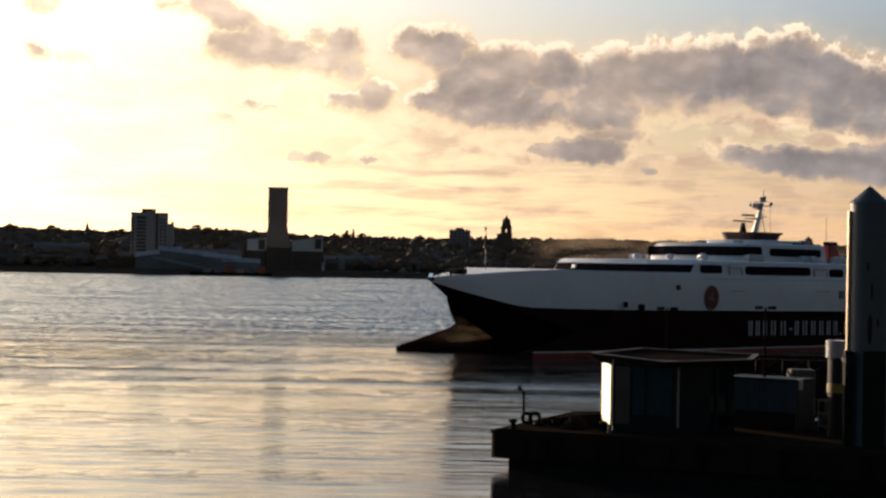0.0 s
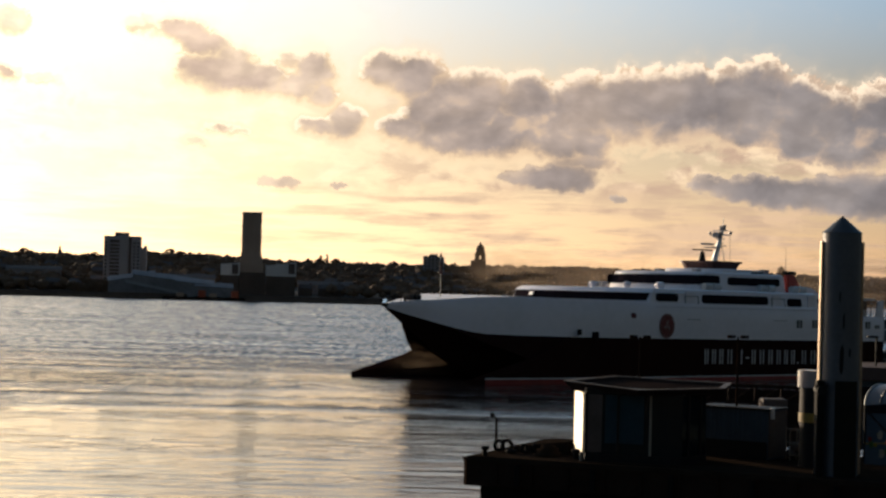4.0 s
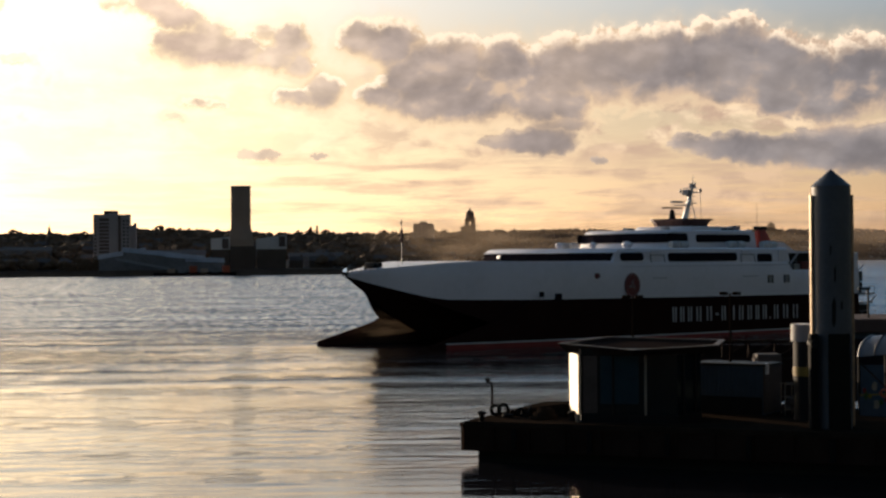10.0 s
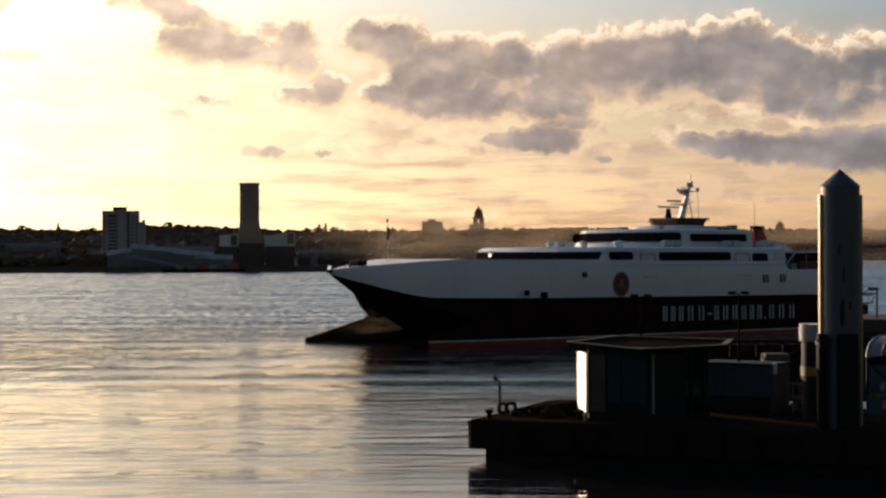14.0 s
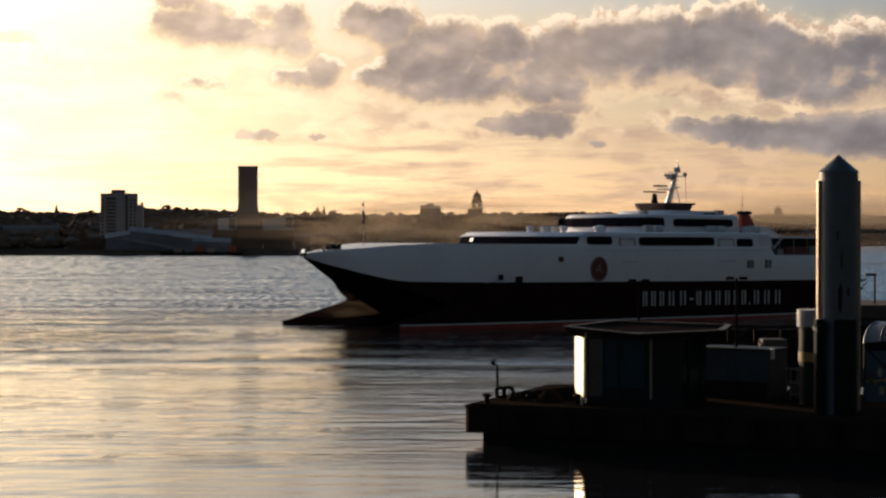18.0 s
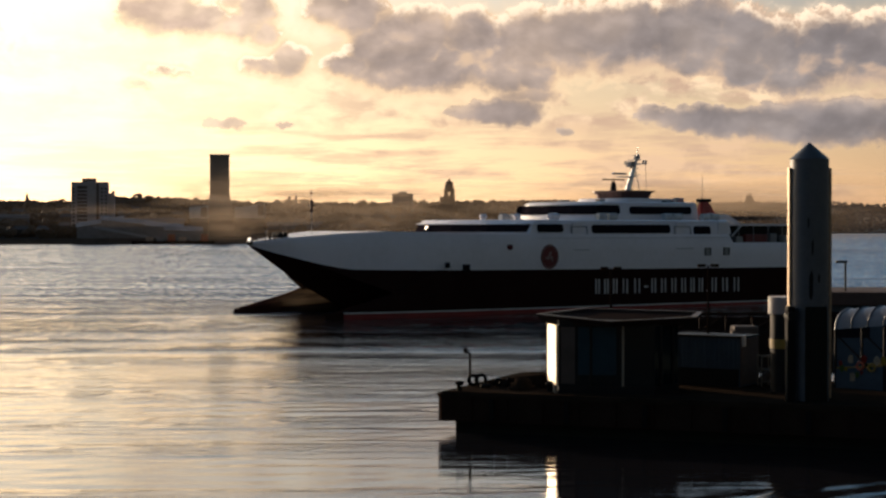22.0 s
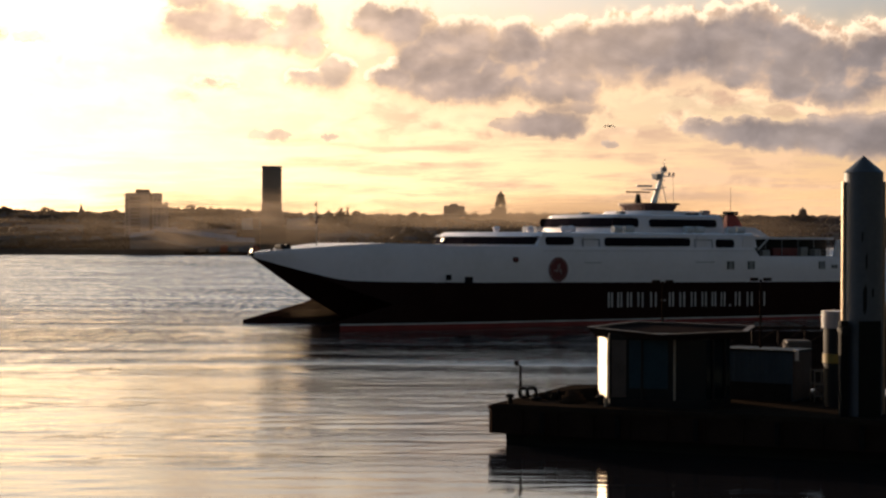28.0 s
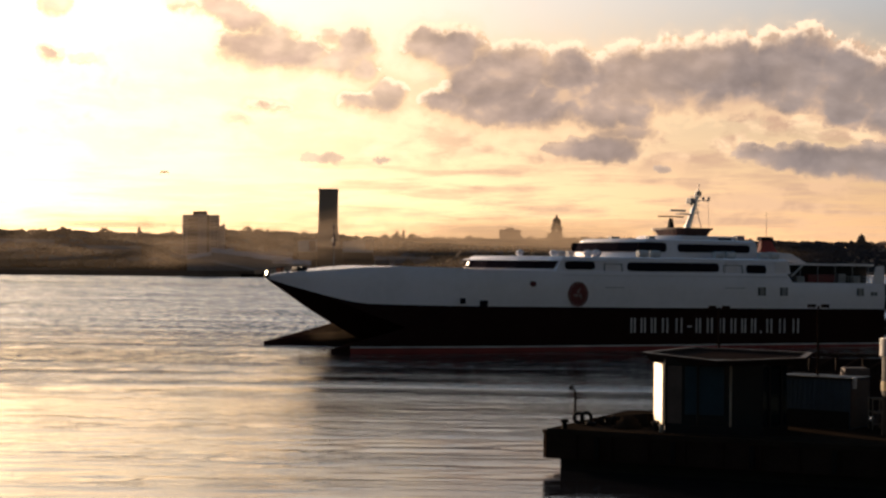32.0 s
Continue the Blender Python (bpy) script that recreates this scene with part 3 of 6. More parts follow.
# thin visor over the forward windows
o = bmesh.new()
low = [(-31.8, 0), (-32.5, 6.8), (-34.6, 11.5), (-35.8, 12.6), (-43, 12.6), (-43, -12.6), (-35.8, -12.6), (-34.6, -11.5), (-32.5, -6.8)]
prism(o, low, 11.66, 11.86, [(x - 0.5, y * 0.985) for x, y in low])
part("visor", o, HULL_WHITE, lounge, "white overhanging visor")
# panels and door recess between the windows
for s in (43.8, 63.6, 72.2):
    for side in (1, -1):
        o = box(bmesh.new(), -s - 1.0, -s + 1.0, side * 12.42, side * 12.62, 10.0, 11.9, 0.08)
        part("side_panel", o, HULL_WHITE, lounge)

upper = deckhouse("upper_deckhouse", 49.2, 71.6, 8.4, 12.2, 14.85, rake=1.2, lean=0.08, nose=1.5, bevel=0.45, label="white upper deckhouse")
front_window(upper, 49.2 - 12.2 * 0.45, 1.5, 8.4, 13.05, 14.35, 0.45)
band(upper, "window", 50.9, 55.6, 8.42, 13.05, 14.35, GLASS_DARK, 0.08)
band(upper, "window", 57.6, 70.0, 8.42, 13.1, 14.2, GLASS_DARK, 0.08)

# rounded corner pane of the forward saloon, bright metal angled for a sun glint
o = bmesh.new()
sheet = []
for k in range(7):
    a = radians(-14 - k * 1.6)
    x, y = -50.85 + 3.6 * (math.cos(a) - math.cos(radians(-19))), -6.0 + 3.6 * (math.sin(a) - math.sin(radians(-19)))
    sheet.append([(x + 0.0, y, 14.0), (x - 0.17, y, 14.42), (x - 0.4, y, 14.42), (x - 0.25, y, 14.0)])
loft(o, sheet)
smooth(part("corner_pane", o, BRIGHT_METAL, upper, "rounded corner pane, bright metal set for a sun glint"), 50)
# a second metal sliver added for the glint on the lounge front
o = bmesh.new()
loft(o, [[(x, y, 10.95), (x - 0.25, y, 11.45), (x - 0.45, y, 11.45), (x - 0.2, y, 10.95)] for x, y in ((-32.35, -5.9), (-32.42, -6.3), (-32.52, -6.7))])
smooth(part("corner_pane", o, BRIGHT_METAL, lounge, "rounded corner pane, bright metal set for a sun glint"), 50)

bridge = deckhouse("bridge_base", 58.6, 70.0, 5.4, 14.8, 15.45, rake=0.4, nose=1.0, bevel=0.2, label="white base of the wheelhouse")
wheel = bmesh.new()
low = [(-61.8, 0), (-61.9, 2.3), (-62.5, 3.2), (-66.4, 3.2), (-66.7, 2.4), (-66.7, -2.4), (-66.4, -3.2), (-62.5, -3.2), (-61.9, -2.3)]
high = [(x - 0.45 * (1 if x < -64 else -1), y * 1.12) for x, y in low]
prism(wheel, low, 15.4, 16.35, high)
wheelhouse = part("wheelhouse", wheel, BRIDGE_BROWN, ferry, "dark glazed wheelhouse flaring outwards")
o = prism(bmesh.new(), [(x * 1.0 + (0.25 if x > -64 else -0.25), y * 1.06) for x, y in high], 16.35, 16.62)
part("wheelhouse_roof", o, BRIDGE_BROWN, wheelhouse, "dark red-brown roof rim")
for k in range(7):
    y = -2.7 + k * 0.9
    part("mullion", rod(bmesh.new(), (-61.85, y, 15.4), (-61.4, y * 1.12, 16.4), 0.05, n=6), DARK_PAINT, wheelhouse)

# radar mast leaning aft, with arms and lamps
mast = part("radar_mast", rod(bmesh.new(), (-65.2, 0, 16.3), (-67.1, 0, 21.3), 0.46, 0.24, 20), BRIGHT_METAL, ferry, "bright metal mast leaning aft")
part("mast_brace", rod(bmesh.new(), (-67.9, 0, 16.4), (-66.7, 0, 20.2), 0.07, n=8), STEEL_WHITE, mast)
for k in range(7):
    z = 17.0 + k * 0.6
    part("mast_rung", rod(bmesh.new(), (-65.2 - 0.36 * (z - 16.3) - 0.5, -0.5, z), (-65.2 - 0.36 * (z - 16.3) - 0.5, 0.5, z), 0.05, n=6), STEEL_GREY, mast)
part("mast_box", box(bmesh.new(), -66.4, -65.5, -0.6, 0.6, 20.2, 21.0, 0.1), STEEL_GREY, mast)
part("mast_box", box(bmesh.new(), -67.6, -66.8, -0.3, 0.3, 21.2, 22.0, 0.1), STEEL_GREY, mast)
part("stay", rod(bmesh.new(), (-69.0, 0, 20.7), (-69.2, 0, 16.6), 0.03, n=5), STEEL_GREY, mast)
part("topmast", rod(bmesh.new(), (-67.1, 0, 21.2), (-67.4, 0, 23.2), 0.1, 0.04, 8), STEEL_WHITE, mast)
for z, half in ((20.6, 1.9), (21.25, 1.3), (19.0, 1.1)):
    part("yard", rod(bmesh.new(), (-66.7, -half, z), (-66.7, half, z), 0.07, n=8), STEEL_WHITE, mast)
part("yard", rod(bmesh.new(), (-66.2, 0, 20.7), (-69.2, 0, 20.7), 0.08, n=8), STEEL_WHITE, mast)
part("platform", box(bmesh.new(), -66.1, -63.6, -0.7, 0.7, 18.6, 18.75, 0.03), STEEL_WHITE, mast)
part("radar_scanner", box(bmesh.new(), -64.9, -62.3, -0.25, 0.25, 19.0, 19.3, 0.08), STEEL_WHITE, mast)
for x, y, z in ((-69.1, 0, 21.0), (-66.7, 1.9, 20.9), (-66.7, -1.9, 20.9), (-66.9, 0.6, 21.9), (-66.0, 0, 20.2)):
    part("mast_lamp", ball(bmesh.new(), (x, y, z), 0.22, 1, 1, 1.4, 1), STEEL_GREY, mast)
part("radar_post", rod(bmesh.new(), (-62.4, 0, 16.6), (-62.4, 0, 18.0), 0.55, 0.3, 10), DARK_PAINT, ferry)
part("radar_bar", box(bmesh.new(), -64.6, -60.2, -0.15, 0.15, 18.15, 18.35, 0.04), DARK_PAINT, ferry)

# funnels
for side in (1, -1):
    o = bmesh.new()
    loft(o, [[(-71.9, side * 8.7, 12.2), (-75.7, side * 8.7, 12.2), (-75.7, side * 7.3, 12.2), (-71.9, side * 7.3, 12.2)],
             [(-72.2, side * 8.4, 15.0), (-73.9, side * 8.4, 15.0), (-73.9, side * 7.6, 15.0), (-72.2, side * 7.6, 15.0)]])
    bmesh.ops.bevel(o, geom=list(o.edges), offset=0.18, segments=2, affect="EDGES")
    f = part("funnel", o, FUNNEL_RED, ferry, "dark red tapering funnel")
    part("funnel_cap", box(bmesh.new(), -74.1, -72.0, side * 8.55, side * 7.45, 14.95, 15.45, 0.1), DARK_PAINT, f, "black funnel rim")
    o = box(bmesh.new(), -74.9, -72.6, side * 8.55, side * 8.72, 12.6, 13.2, 0.05)
    part("louvre", o, STEEL_GREY, f)

# after deck: side screens, open gallery with posts, roof
after = bmesh.new()
loft(after, [[(-74, -12.7, 8.9), (-74, 12.7, 8.9), (-91, 12.7, 8.85), (-91, -12.7, 8.85)], [(-74, -12.7, 9.02), (-74, 12.7, 9.02), (-91, 12.7, 8.98), (-91, -12.7, 8.98)]])
part("after_deck", after, DECK_WHITE, ferry)
o = bmesh.new()
prism(o, [(-73.6, 12.4), (-89.5, 12.4), (-89.5, -12.4), (-73.6, -12.4)], 11.45, 11.75)
roof = part("after_roof", o, HULL_WHITE, ferry, "white roof over the open after gallery")
for side in (1, -1):
    for s in (76, 79.2, 82.4, 85.6, 88.6):
        part("post", rod(bmesh.new(), (-s, side * 12.2, 9.0), (-s, side * 12.2, 11.5), 0.06, n=8), STEEL_GREY, roof)
    part("brace", rod(bmesh.new(), (-74.3, side * 12.4, 9.9), (-76.3, side * 12.4, 11.5), 0.14, n=8), STEEL_WHITE, roof)
    o = bmesh.new()
    loft(o, [[(-71, side * y, 12.2), (-72.5, side * y, 13.3), (-76.5, side * y, 13.1), (-79.5, side * y, 11.7)] for y in (9.6, 9.3)])
    part("side_screen", o, HULL_WHITE, ferry)
# dark-painted block fills the opening in place of its shaded interior
part("gallery_house", box(bmesh.new(), -89.4, -74.5, -11.0, 11.0, 8.95, 11.5, 0.1), DARK_PAINT, ferry, "dark block standing for the shade inside the gallery")
o = box(bmesh.new(), -82.5, -77.6, 11.02, 12.1, 9.0, 10.2, 0.3)
part("rescue_boat", o, EMBLEM_RED, ferry, "dull red rescue boat under the gallery")
for x0, x1, y, z0, z1 in ((-76.8, -75.4, 11.2, 9.0, 9.9), (-84.6, -83.2, 10.9, 9.0, 10.3), (-87.2, -86.0, 11.0, 9.0, 10.0)):
    part("deck_locker", box(bmesh.new(), x0, x1, y + 0.3, y + 1.1, z0, z1, 0.08), STEEL_GREY, ferry)
for side in (1, -1):
    for z in (9.45, 9.9):
        part("gallery_rail", rod(bmesh.new(), (-83, side * 12.6, z), (-89.2, side * 12.6, z), 0.04, n=6), STEEL_GREY, ferry)
    for s in (83, 84.6, 86.2, 87.8):
        part("rail_post", rod(bmesh.new(), (-s, side * 12.6, 8.95), (-s, side * 12.6, 9.92), 0.045, n=6), STEEL_GREY, ferry)
    for s0, s1 in ((42.6, 45.4), (62.2, 65.4)):
        frame_ = bmesh.new()
        for a, b in (((s0, 8.2), (s1, 8.2)), ((s1, 8.2), (s1, 11.3)), ((s1, 11.3), (s0, 11.3)), ((s0, 11.3), (s0, 8.2))):
            rod(frame_, (-a[0], side * (13.06 if a[1] < 10 else 12.6), a[1]), (-b[0], side * (13.06 if b[1] < 10 else 12.6), b[1]), 0.07, n=6)
        part("boarding_door_frame", frame_, STEEL_GREY, ferry)
for s, y, w, h in ((52.6, 0.0, 1.4, 0.35), (56.0, 4.0, 1.0, 0.45), (68.8, -2.0, 0.9, 0.7), (70.6, 5.2, 1.3, 0.75)):
    part("roof_locker", box(bmesh.new(), -s - w / 2, -s + w / 2, y - 0.5, y + 0.5, 14.8, 14.85 + h, 0.08), STEEL_GREY, ferry)
for side in (1, -1):
    o = bmesh.new()
    loft(o, [[(-89.0, side * y, 8.9), (-89.6, side * y, 11.4), (-91, side * y, 11.5), (-91, side * y, 8.9)] for y in (12.9, 12.65)])
    part("quarter_screen", o, HULL_WHITE, ferry)

# stern: transom, ramp platforms and rails
part("transom", box(bmesh.new(), -91.2, -90.8, -12.9, 12.9, 0.3, 8.95, 0.1), DARK_PAINT, ferry)
for side in (1, -1):
    for z, s1 in ((5.0, 95.6), (3.6, 95.0), (1.2, 96.0)):
        plat = part("stern_platform", box(bmesh.new(), -s1, -91, side * 12.9, side * 8.6, z, z + 0.25, 0.04), STEEL_GREY, ferry)
        for s in (92.2, 93.8, s1 - 0.1):
            part("stanchion", rod(bmesh.new(), (-s, side * 12.8, z + 0.2), (-s, side * 12.8, z + 1.3), 0.05, n=6), STEEL_GREY, plat)
        part("handrail", rod(bmesh.new(), (-91, side * 12.8, z + 1.3), (-s1 + 0.1, side * 12.8, z + 1.3), 0.045, n=6), STEEL_GREY, plat)

for side in (1, -1):
    part("stern_winch", box(bmesh.new(), -93.2, -91.2, side * 12.3, side * 10.4, 5.2, 7.0, 0.3), DARK_PAINT, ferry, "dark covered mooring winch")
    part("stern_locker", box(bmesh.new(), -94.2, -91.2, side * 12.6, side * 9.6, 1.4, 3.5, 0.15), DARK_PAINT, ferry)
    part("stern_locker", box(bmesh.new(), -92.6, -91.2, side * 12.7, side * 10.6, 7.1, 8.6, 0.2), DARK_PAINT, ferry)
    for s0, z0_ in ((91.4, 8.6), (93.0, 5.2), (94.8, 3.8)):
        part("stern_davit", rod(bmesh.new(), (-s0, side * 12.5, z0_), (-s0 - 1.5, side * 12.7, z0_ + 1.1), 0.12, 0.08, 8), STEEL_GREY, ferry)

# emblem: a red oval with a pale ring and a three-lobed plain shape
for side in (1, -1):
    oval = bmesh.new()
    rod(oval, (0, 0, 0), (0, side * 0.05, 0), 1.0, n=40)
    e = part("emblem", oval, EMBLEM_RED, ferry, "dark red oval emblem")
    e.matrix_world = Matrix.Translation((-38.25, side * 13.14, 7.33)) @ Matrix.Diagonal((1.55, 1, 1.62, 1))
    bm = bmesh.new()
    torus(bm, (0, side * 0.05, 0), 0.88, 0.03, "Y", 40, 6)
    part("emblem_ring", bm, EMBLEM_PALE, e)
    bm = bmesh.new()
    for a in (90, 210, 330):
        c, s_ = math.cos(radians(a)), math.sin(radians(a))
        ball(bm, (0.2 * c, side * 0.05, 0.2 * s_), 0.15, 1, 0.2, 1, 2)
        rod(bm, (0.3 * c, side * 0.06, 0.3 * s_), (0.46 * c - 0.2 * s_, side * 0.06, 0.46 * s_ + 0.2 * c), 0.06, n=8)
    part("emblem_figure", bm, EMBLEM_PALE, e)

# the name on the side, as plain bars of its letters' sizes
PITCH = [1.55, 1.55, 1.6, 2.05, 2.3, 1.05, 1.7, 2.0, 1.9, 1.85, 1.55, 1.7, 0.75, 2.05, 2.3, 2.3]
for side in (1, -1):
    s = 46.2
    for k, p in enumerate(PITCH):
        p *= 29.6 / sum(PITCH)
        tilt = -0.3 * (s - 46.2) / 29.6
        z0, z1, bars = 2.2, 4.22, ((-0.17, 0.26), (0.17, 0.26))
        if k == 5:
            z0, z1, bars = 2.95, 3.22, ((0.0, p * 0.7),)
        if k == 12:
            z0, z1, bars = 2.2, 2.5, ((0.0, 0.3),)
        for off, w in bars:
            mid = -s - p * (0.5 + off)
            part("letter_bar", box(bmesh.new(), mid - w / 2, mid + w / 2, side * 13.02, side * 13.06, z0 + tilt, z1 + tilt), LETTER, ferry)
        s += p

# small ports, hatches and deck gear
for side in (1, -1):
    for s, z, w, h in ((21.2, 6.43, 0.7, 0.7), (24.25, 6.05, 1.1, 0.9), (31.4, 8.7, 0.8, 0.55), (68.45, 7.75, 1.05, 1.15), (72.35, 7.75, 1.05, 1.15), (86.3, 7.7, 1.0, 1.1), (88.9, 7.45, 0.9, 0.5)):
        o = box(bmesh.new(), -s - w / 2, -s + w / 2, side * 12.9, side * (13.17 if s > 25 else 13.1), z - h / 2, z + h / 2, 0.05)
        hatch = part("side_port", o, GLASS_DARK if s < 60 else STEEL_GREY, ferry)
        if s > 60:
            for dx in (-w / 2, w / 2):
                part("port_frame", box(bmesh.new(), -s + dx - 0.08, -s + dx + 0.08, side * 13.1, side * 13.22, z - h / 2, z + h / 2), DARK_PAINT, hatch)
    part("davit", ball(bmesh.new(), (-31.4, side * 13.15, 8.6), 0.42, 1.2, 0.5, 0.8, 2), EMBLEM_RED, ferry, "dull red boarding light")
    for s, z in ((50.2, 12.72), (52.2, 12.72), (63.0, 12.72), (65.0, 12.72), (70.8, 12.72), (72.6, 12.72)):
        raft = part("liferaft", rod(bmesh.new(), (-s - 0.75, side * 10.4, z), (-s + 0.75, side * 10.4, z), 0.48, n=14), STEEL_WHITE, ferry, "white liferaft canister")
        part("cradle", box(bmesh.new(), -s - 0.6, -s + 0.6, side * 10.05, side * 10.75, 12.1, 12.5, 0.05), STEEL_GREY, raft)
for s, y, r in ((36, 2, 0.55), (39.5, 5, 0.6), (43, 8, 0.65), (46, 5.5, 0.8)):
    dome = part("deck_vent", rod(bmesh.new(), (-s, y, 12.15), (-s, y, 12.6), r * 0.7, r * 0.7, 12), HULL_WHITE, ferry)
    part("vent_cap", ball(bmesh.new(), (-s, y, 12.75), r, 1, 1, 0.6, 2), HULL_WHITE, dome)
for s, y, w, h in ((70.3, 4, 0.9, 0.6), (67, 6.6, 1.6, 0.3), (70.8, 0, 0.8, 0.5)):
    part("roof_box", box(bmesh.new(), -s - w / 2, -s + w / 2, y - 0.5, y + 0.5, 14.8, 14.85 + h, 0.06), DARK_PAINT, ferry)
part("whip_aerial", rod(bmesh.new(), (-74.9, 6.0, 15.3), (-74.9, 6.0, 19.1), 0.05, 0.02, 6), STEEL_GREY, ferry)

# bow: dark stem fitting, windlass, rails and the foremast
part("stem_fitting", box(bmesh.new(), -1.5, 0.25, -0.35, 0.35, 9.05, 9.5, 0.12), DARK_PAINT, ferry)
# added mirror-bright plate, angled so that the sun flashes at the bow
plate = box(bmesh.new(), -0.06, 0.0, -0.38, 0.38, -0.34, 0.34, 0.015, Matrix.Translation((0.05, 0.0, 9.62)) @ Matrix.Rotation(radians(-4.0), 4, "Z") @ Matrix.Rotation(radians(-20.5), 4, "Y"))
part("bow_plate", plate, POLISHED, ferry, "small polished plate added at the stem for a sun glint")
wind = part("windlass", box(bmesh.new(), -5.2, -3.8, -0.9, 0.9, 9.9, 10.5, 0.2), DARK_PAINT, ferry, "black mooring windlass")
part("drum", rod(bmesh.new(), (-4.5, -1.4, 10.3), (-4.5, 1.4, 10.3), 0.32, n=14), DARK_PAINT, wind)
for s in (2.4, 7.0, 11.5):
    part("bollard", rod(bmesh.new(), (-s, 0.5 + 0.2 * s, 9.6), (-s, 0.5 + 0.2 * s, 10.0 + 0.03 * s), 0.16, n=10), DARK_PAINT, ferry)
bow_rail = part("bow_rail", rod(bmesh.new(), (-0.6, 0.4, 10.25), (-3.6, 2.1, 10.6), 0.04, n=6), DARK_PAINT, ferry, "thin dark rail at the bow")
part("bow_rail", rod(bmesh.new(), (-0.6, -0.4, 10.25), (-3.6, -2.1, 10.6), 0.04, n=6), DARK_PAINT, ferry)
for s in (0.7, 1.7, 2.7, 3.5):
    for side in (1, -1):
        part("rail_post", rod(bmesh.new(), (-s, side * (0.12 + 0.56 * s), 9.5), (-s, side * (0.1 + 0.56 * s), 10.17 + 0.12 * s), 0.035, n=6), DARK_PAINT, bow_rail)
foremast = part("foremast", rod(bmesh.new(), (-9.3, 0, 10.4), (-9.3, 0, 16.1), 0.06, 0.04, 8), STEEL_GREY, ferry, "thin foremast with lamps")
part("lamp_bracket", box(bmesh.new(), -9.42, -9.18, -0.14, 0.14, 13.2, 14.7, 0.05), BRIDGE_BROWN, foremast)
for z in (13.4, 14.6, 15.6):
    part("mast_lamp", ball(bmesh.new(), (-9.2, 0, z), 0.17, 1, 1, 1.4, 1), BRIDGE_BROWN, foremast)
part("yard", rod(bmesh.new(), (-9.3, -0.8, 14.0), (-9.3, 0.8, 14.0), 0.08, n=6), DARK_PAINT, foremast)

# ---- the floating landing stage ----
# its own line: a point u metres along the front edge and v metres behind it
STAGE = Matrix.Translation((1.9, 91.9, 0)) @ Matrix.Rotation(math.atan2(-7.3, 17.5), 4, "Z")

stage = thing("landing_stage", "dark floating steel landing stage with fenders", "pontoon", STAGE)
bm = bmesh.new()
LONG, DEEP = 62.0, 15.0
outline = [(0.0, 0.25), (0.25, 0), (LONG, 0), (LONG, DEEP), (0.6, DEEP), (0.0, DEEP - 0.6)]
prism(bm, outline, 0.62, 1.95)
part("hull", bm, PONTOON_STEEL, stage, "dark brown steel pontoon side")
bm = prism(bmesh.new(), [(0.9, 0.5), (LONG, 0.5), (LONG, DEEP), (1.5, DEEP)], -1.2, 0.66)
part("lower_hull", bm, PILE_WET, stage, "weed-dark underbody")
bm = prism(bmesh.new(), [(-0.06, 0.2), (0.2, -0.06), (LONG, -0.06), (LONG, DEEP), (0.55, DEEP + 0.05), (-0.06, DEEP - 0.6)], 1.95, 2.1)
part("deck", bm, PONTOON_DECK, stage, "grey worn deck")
for k in range(30):
    u = 2.0 + k * 2.0
    part("side_rib", box(bmesh.new(), u - 0.05, u + 0.05, -0.1, 0.02, 0.75, 1.93, 0.01), PONTOON_STEEL, stage)
for k in range(14):
    u = 3.2 + k * 4.2
    part("fender", box(bmesh.new(), u - 0.14, u + 0.14, -0.22, -0.1, 0.7, 1.9, 0.05), RUBBER, stage)
part("toe_rail", box(bmesh.new(), 0.3, LONG, 0.0, 0.12, 2.1, 2.22, 0.02), PONTOON_DECK, stage)


def stage_thing(name, label, category, u, v, z=2.1, turn=0.0, group=""):
    return thing(name, label, category, STAGE @ Matrix.Translation((u, v, z)) @ Matrix.Rotation(radians(turn), 4, "Z"), group)


# glazed kiosk with an overhanging roof; its left end wall faces the low sun
kiosk = thing("waiting_kiosk", "dark metal and glass waiting kiosk with a flat overhanging roof", "kiosk", Matrix.Translation((0, 0, 2.1)))
plan = [(8.5, 91.7), (13.6, 90.6), (15.2, 92.6), (14.6, 95.6), (8.15, 95.9)]
part("plinth", prism(bmesh.new(), plan, -0.02, 0.42), DARK_PAINT, kiosk)
cx, cy = 11.8, 93.3
inner = [(cx + (x - cx) * 0.985, cy + (y - cy) * 0.985) for x, y in plan]
part("glazing", prism(bmesh.new(), inner, 0.4, 3.7), HUT_GLASS, kiosk, "dark tinted glazing")
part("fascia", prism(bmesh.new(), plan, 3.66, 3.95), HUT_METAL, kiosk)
end = bmesh.new()
loft(end, [[(8.46, 91.9, 0.4), (8.23, 94.5, 0.4), (8.23, 94.5, 3.64), (8.46, 91.9, 3.64)], [(8.36, 91.9, 0.4), (8.13, 94.5, 0.4), (8.13, 94.5, 3.64), (8.36, 91.9, 3.64)]])
bmesh.ops.bevel(end, geom=list(end.edges), offset=0.045, segments=3, affect="EDGES")
part("end_panel", end, GLOSS_WHITE, kiosk, "brushed metal end panel in full sun")
# the teal panel is an opaque stand-in for tinted glass
for t0, t1, mat_, what in ((0.02, 0.17, TAN_BOX, "pale side panel"), (0.2, 0.6, HUT_TEAL, "dark teal glass panel")):
    (ax, ay), (bx, by) = plan[0], plan[1]
    p0, p1 = (ax + (bx - ax) * t0, ay + (by - ay) * t0), (ax + (bx - ax) * t1, ay + (by - ay) * t1)
    part("front_panel", prism(bmesh.new(), [p0, p1, (p1[0] + 0.02, p1[1] + 0.12), (p0[0] + 0.02, p0[1] + 0.12)], 0.5 if t0 < 0.1 else 1.0, 3.6), mat_, kiosk, what)
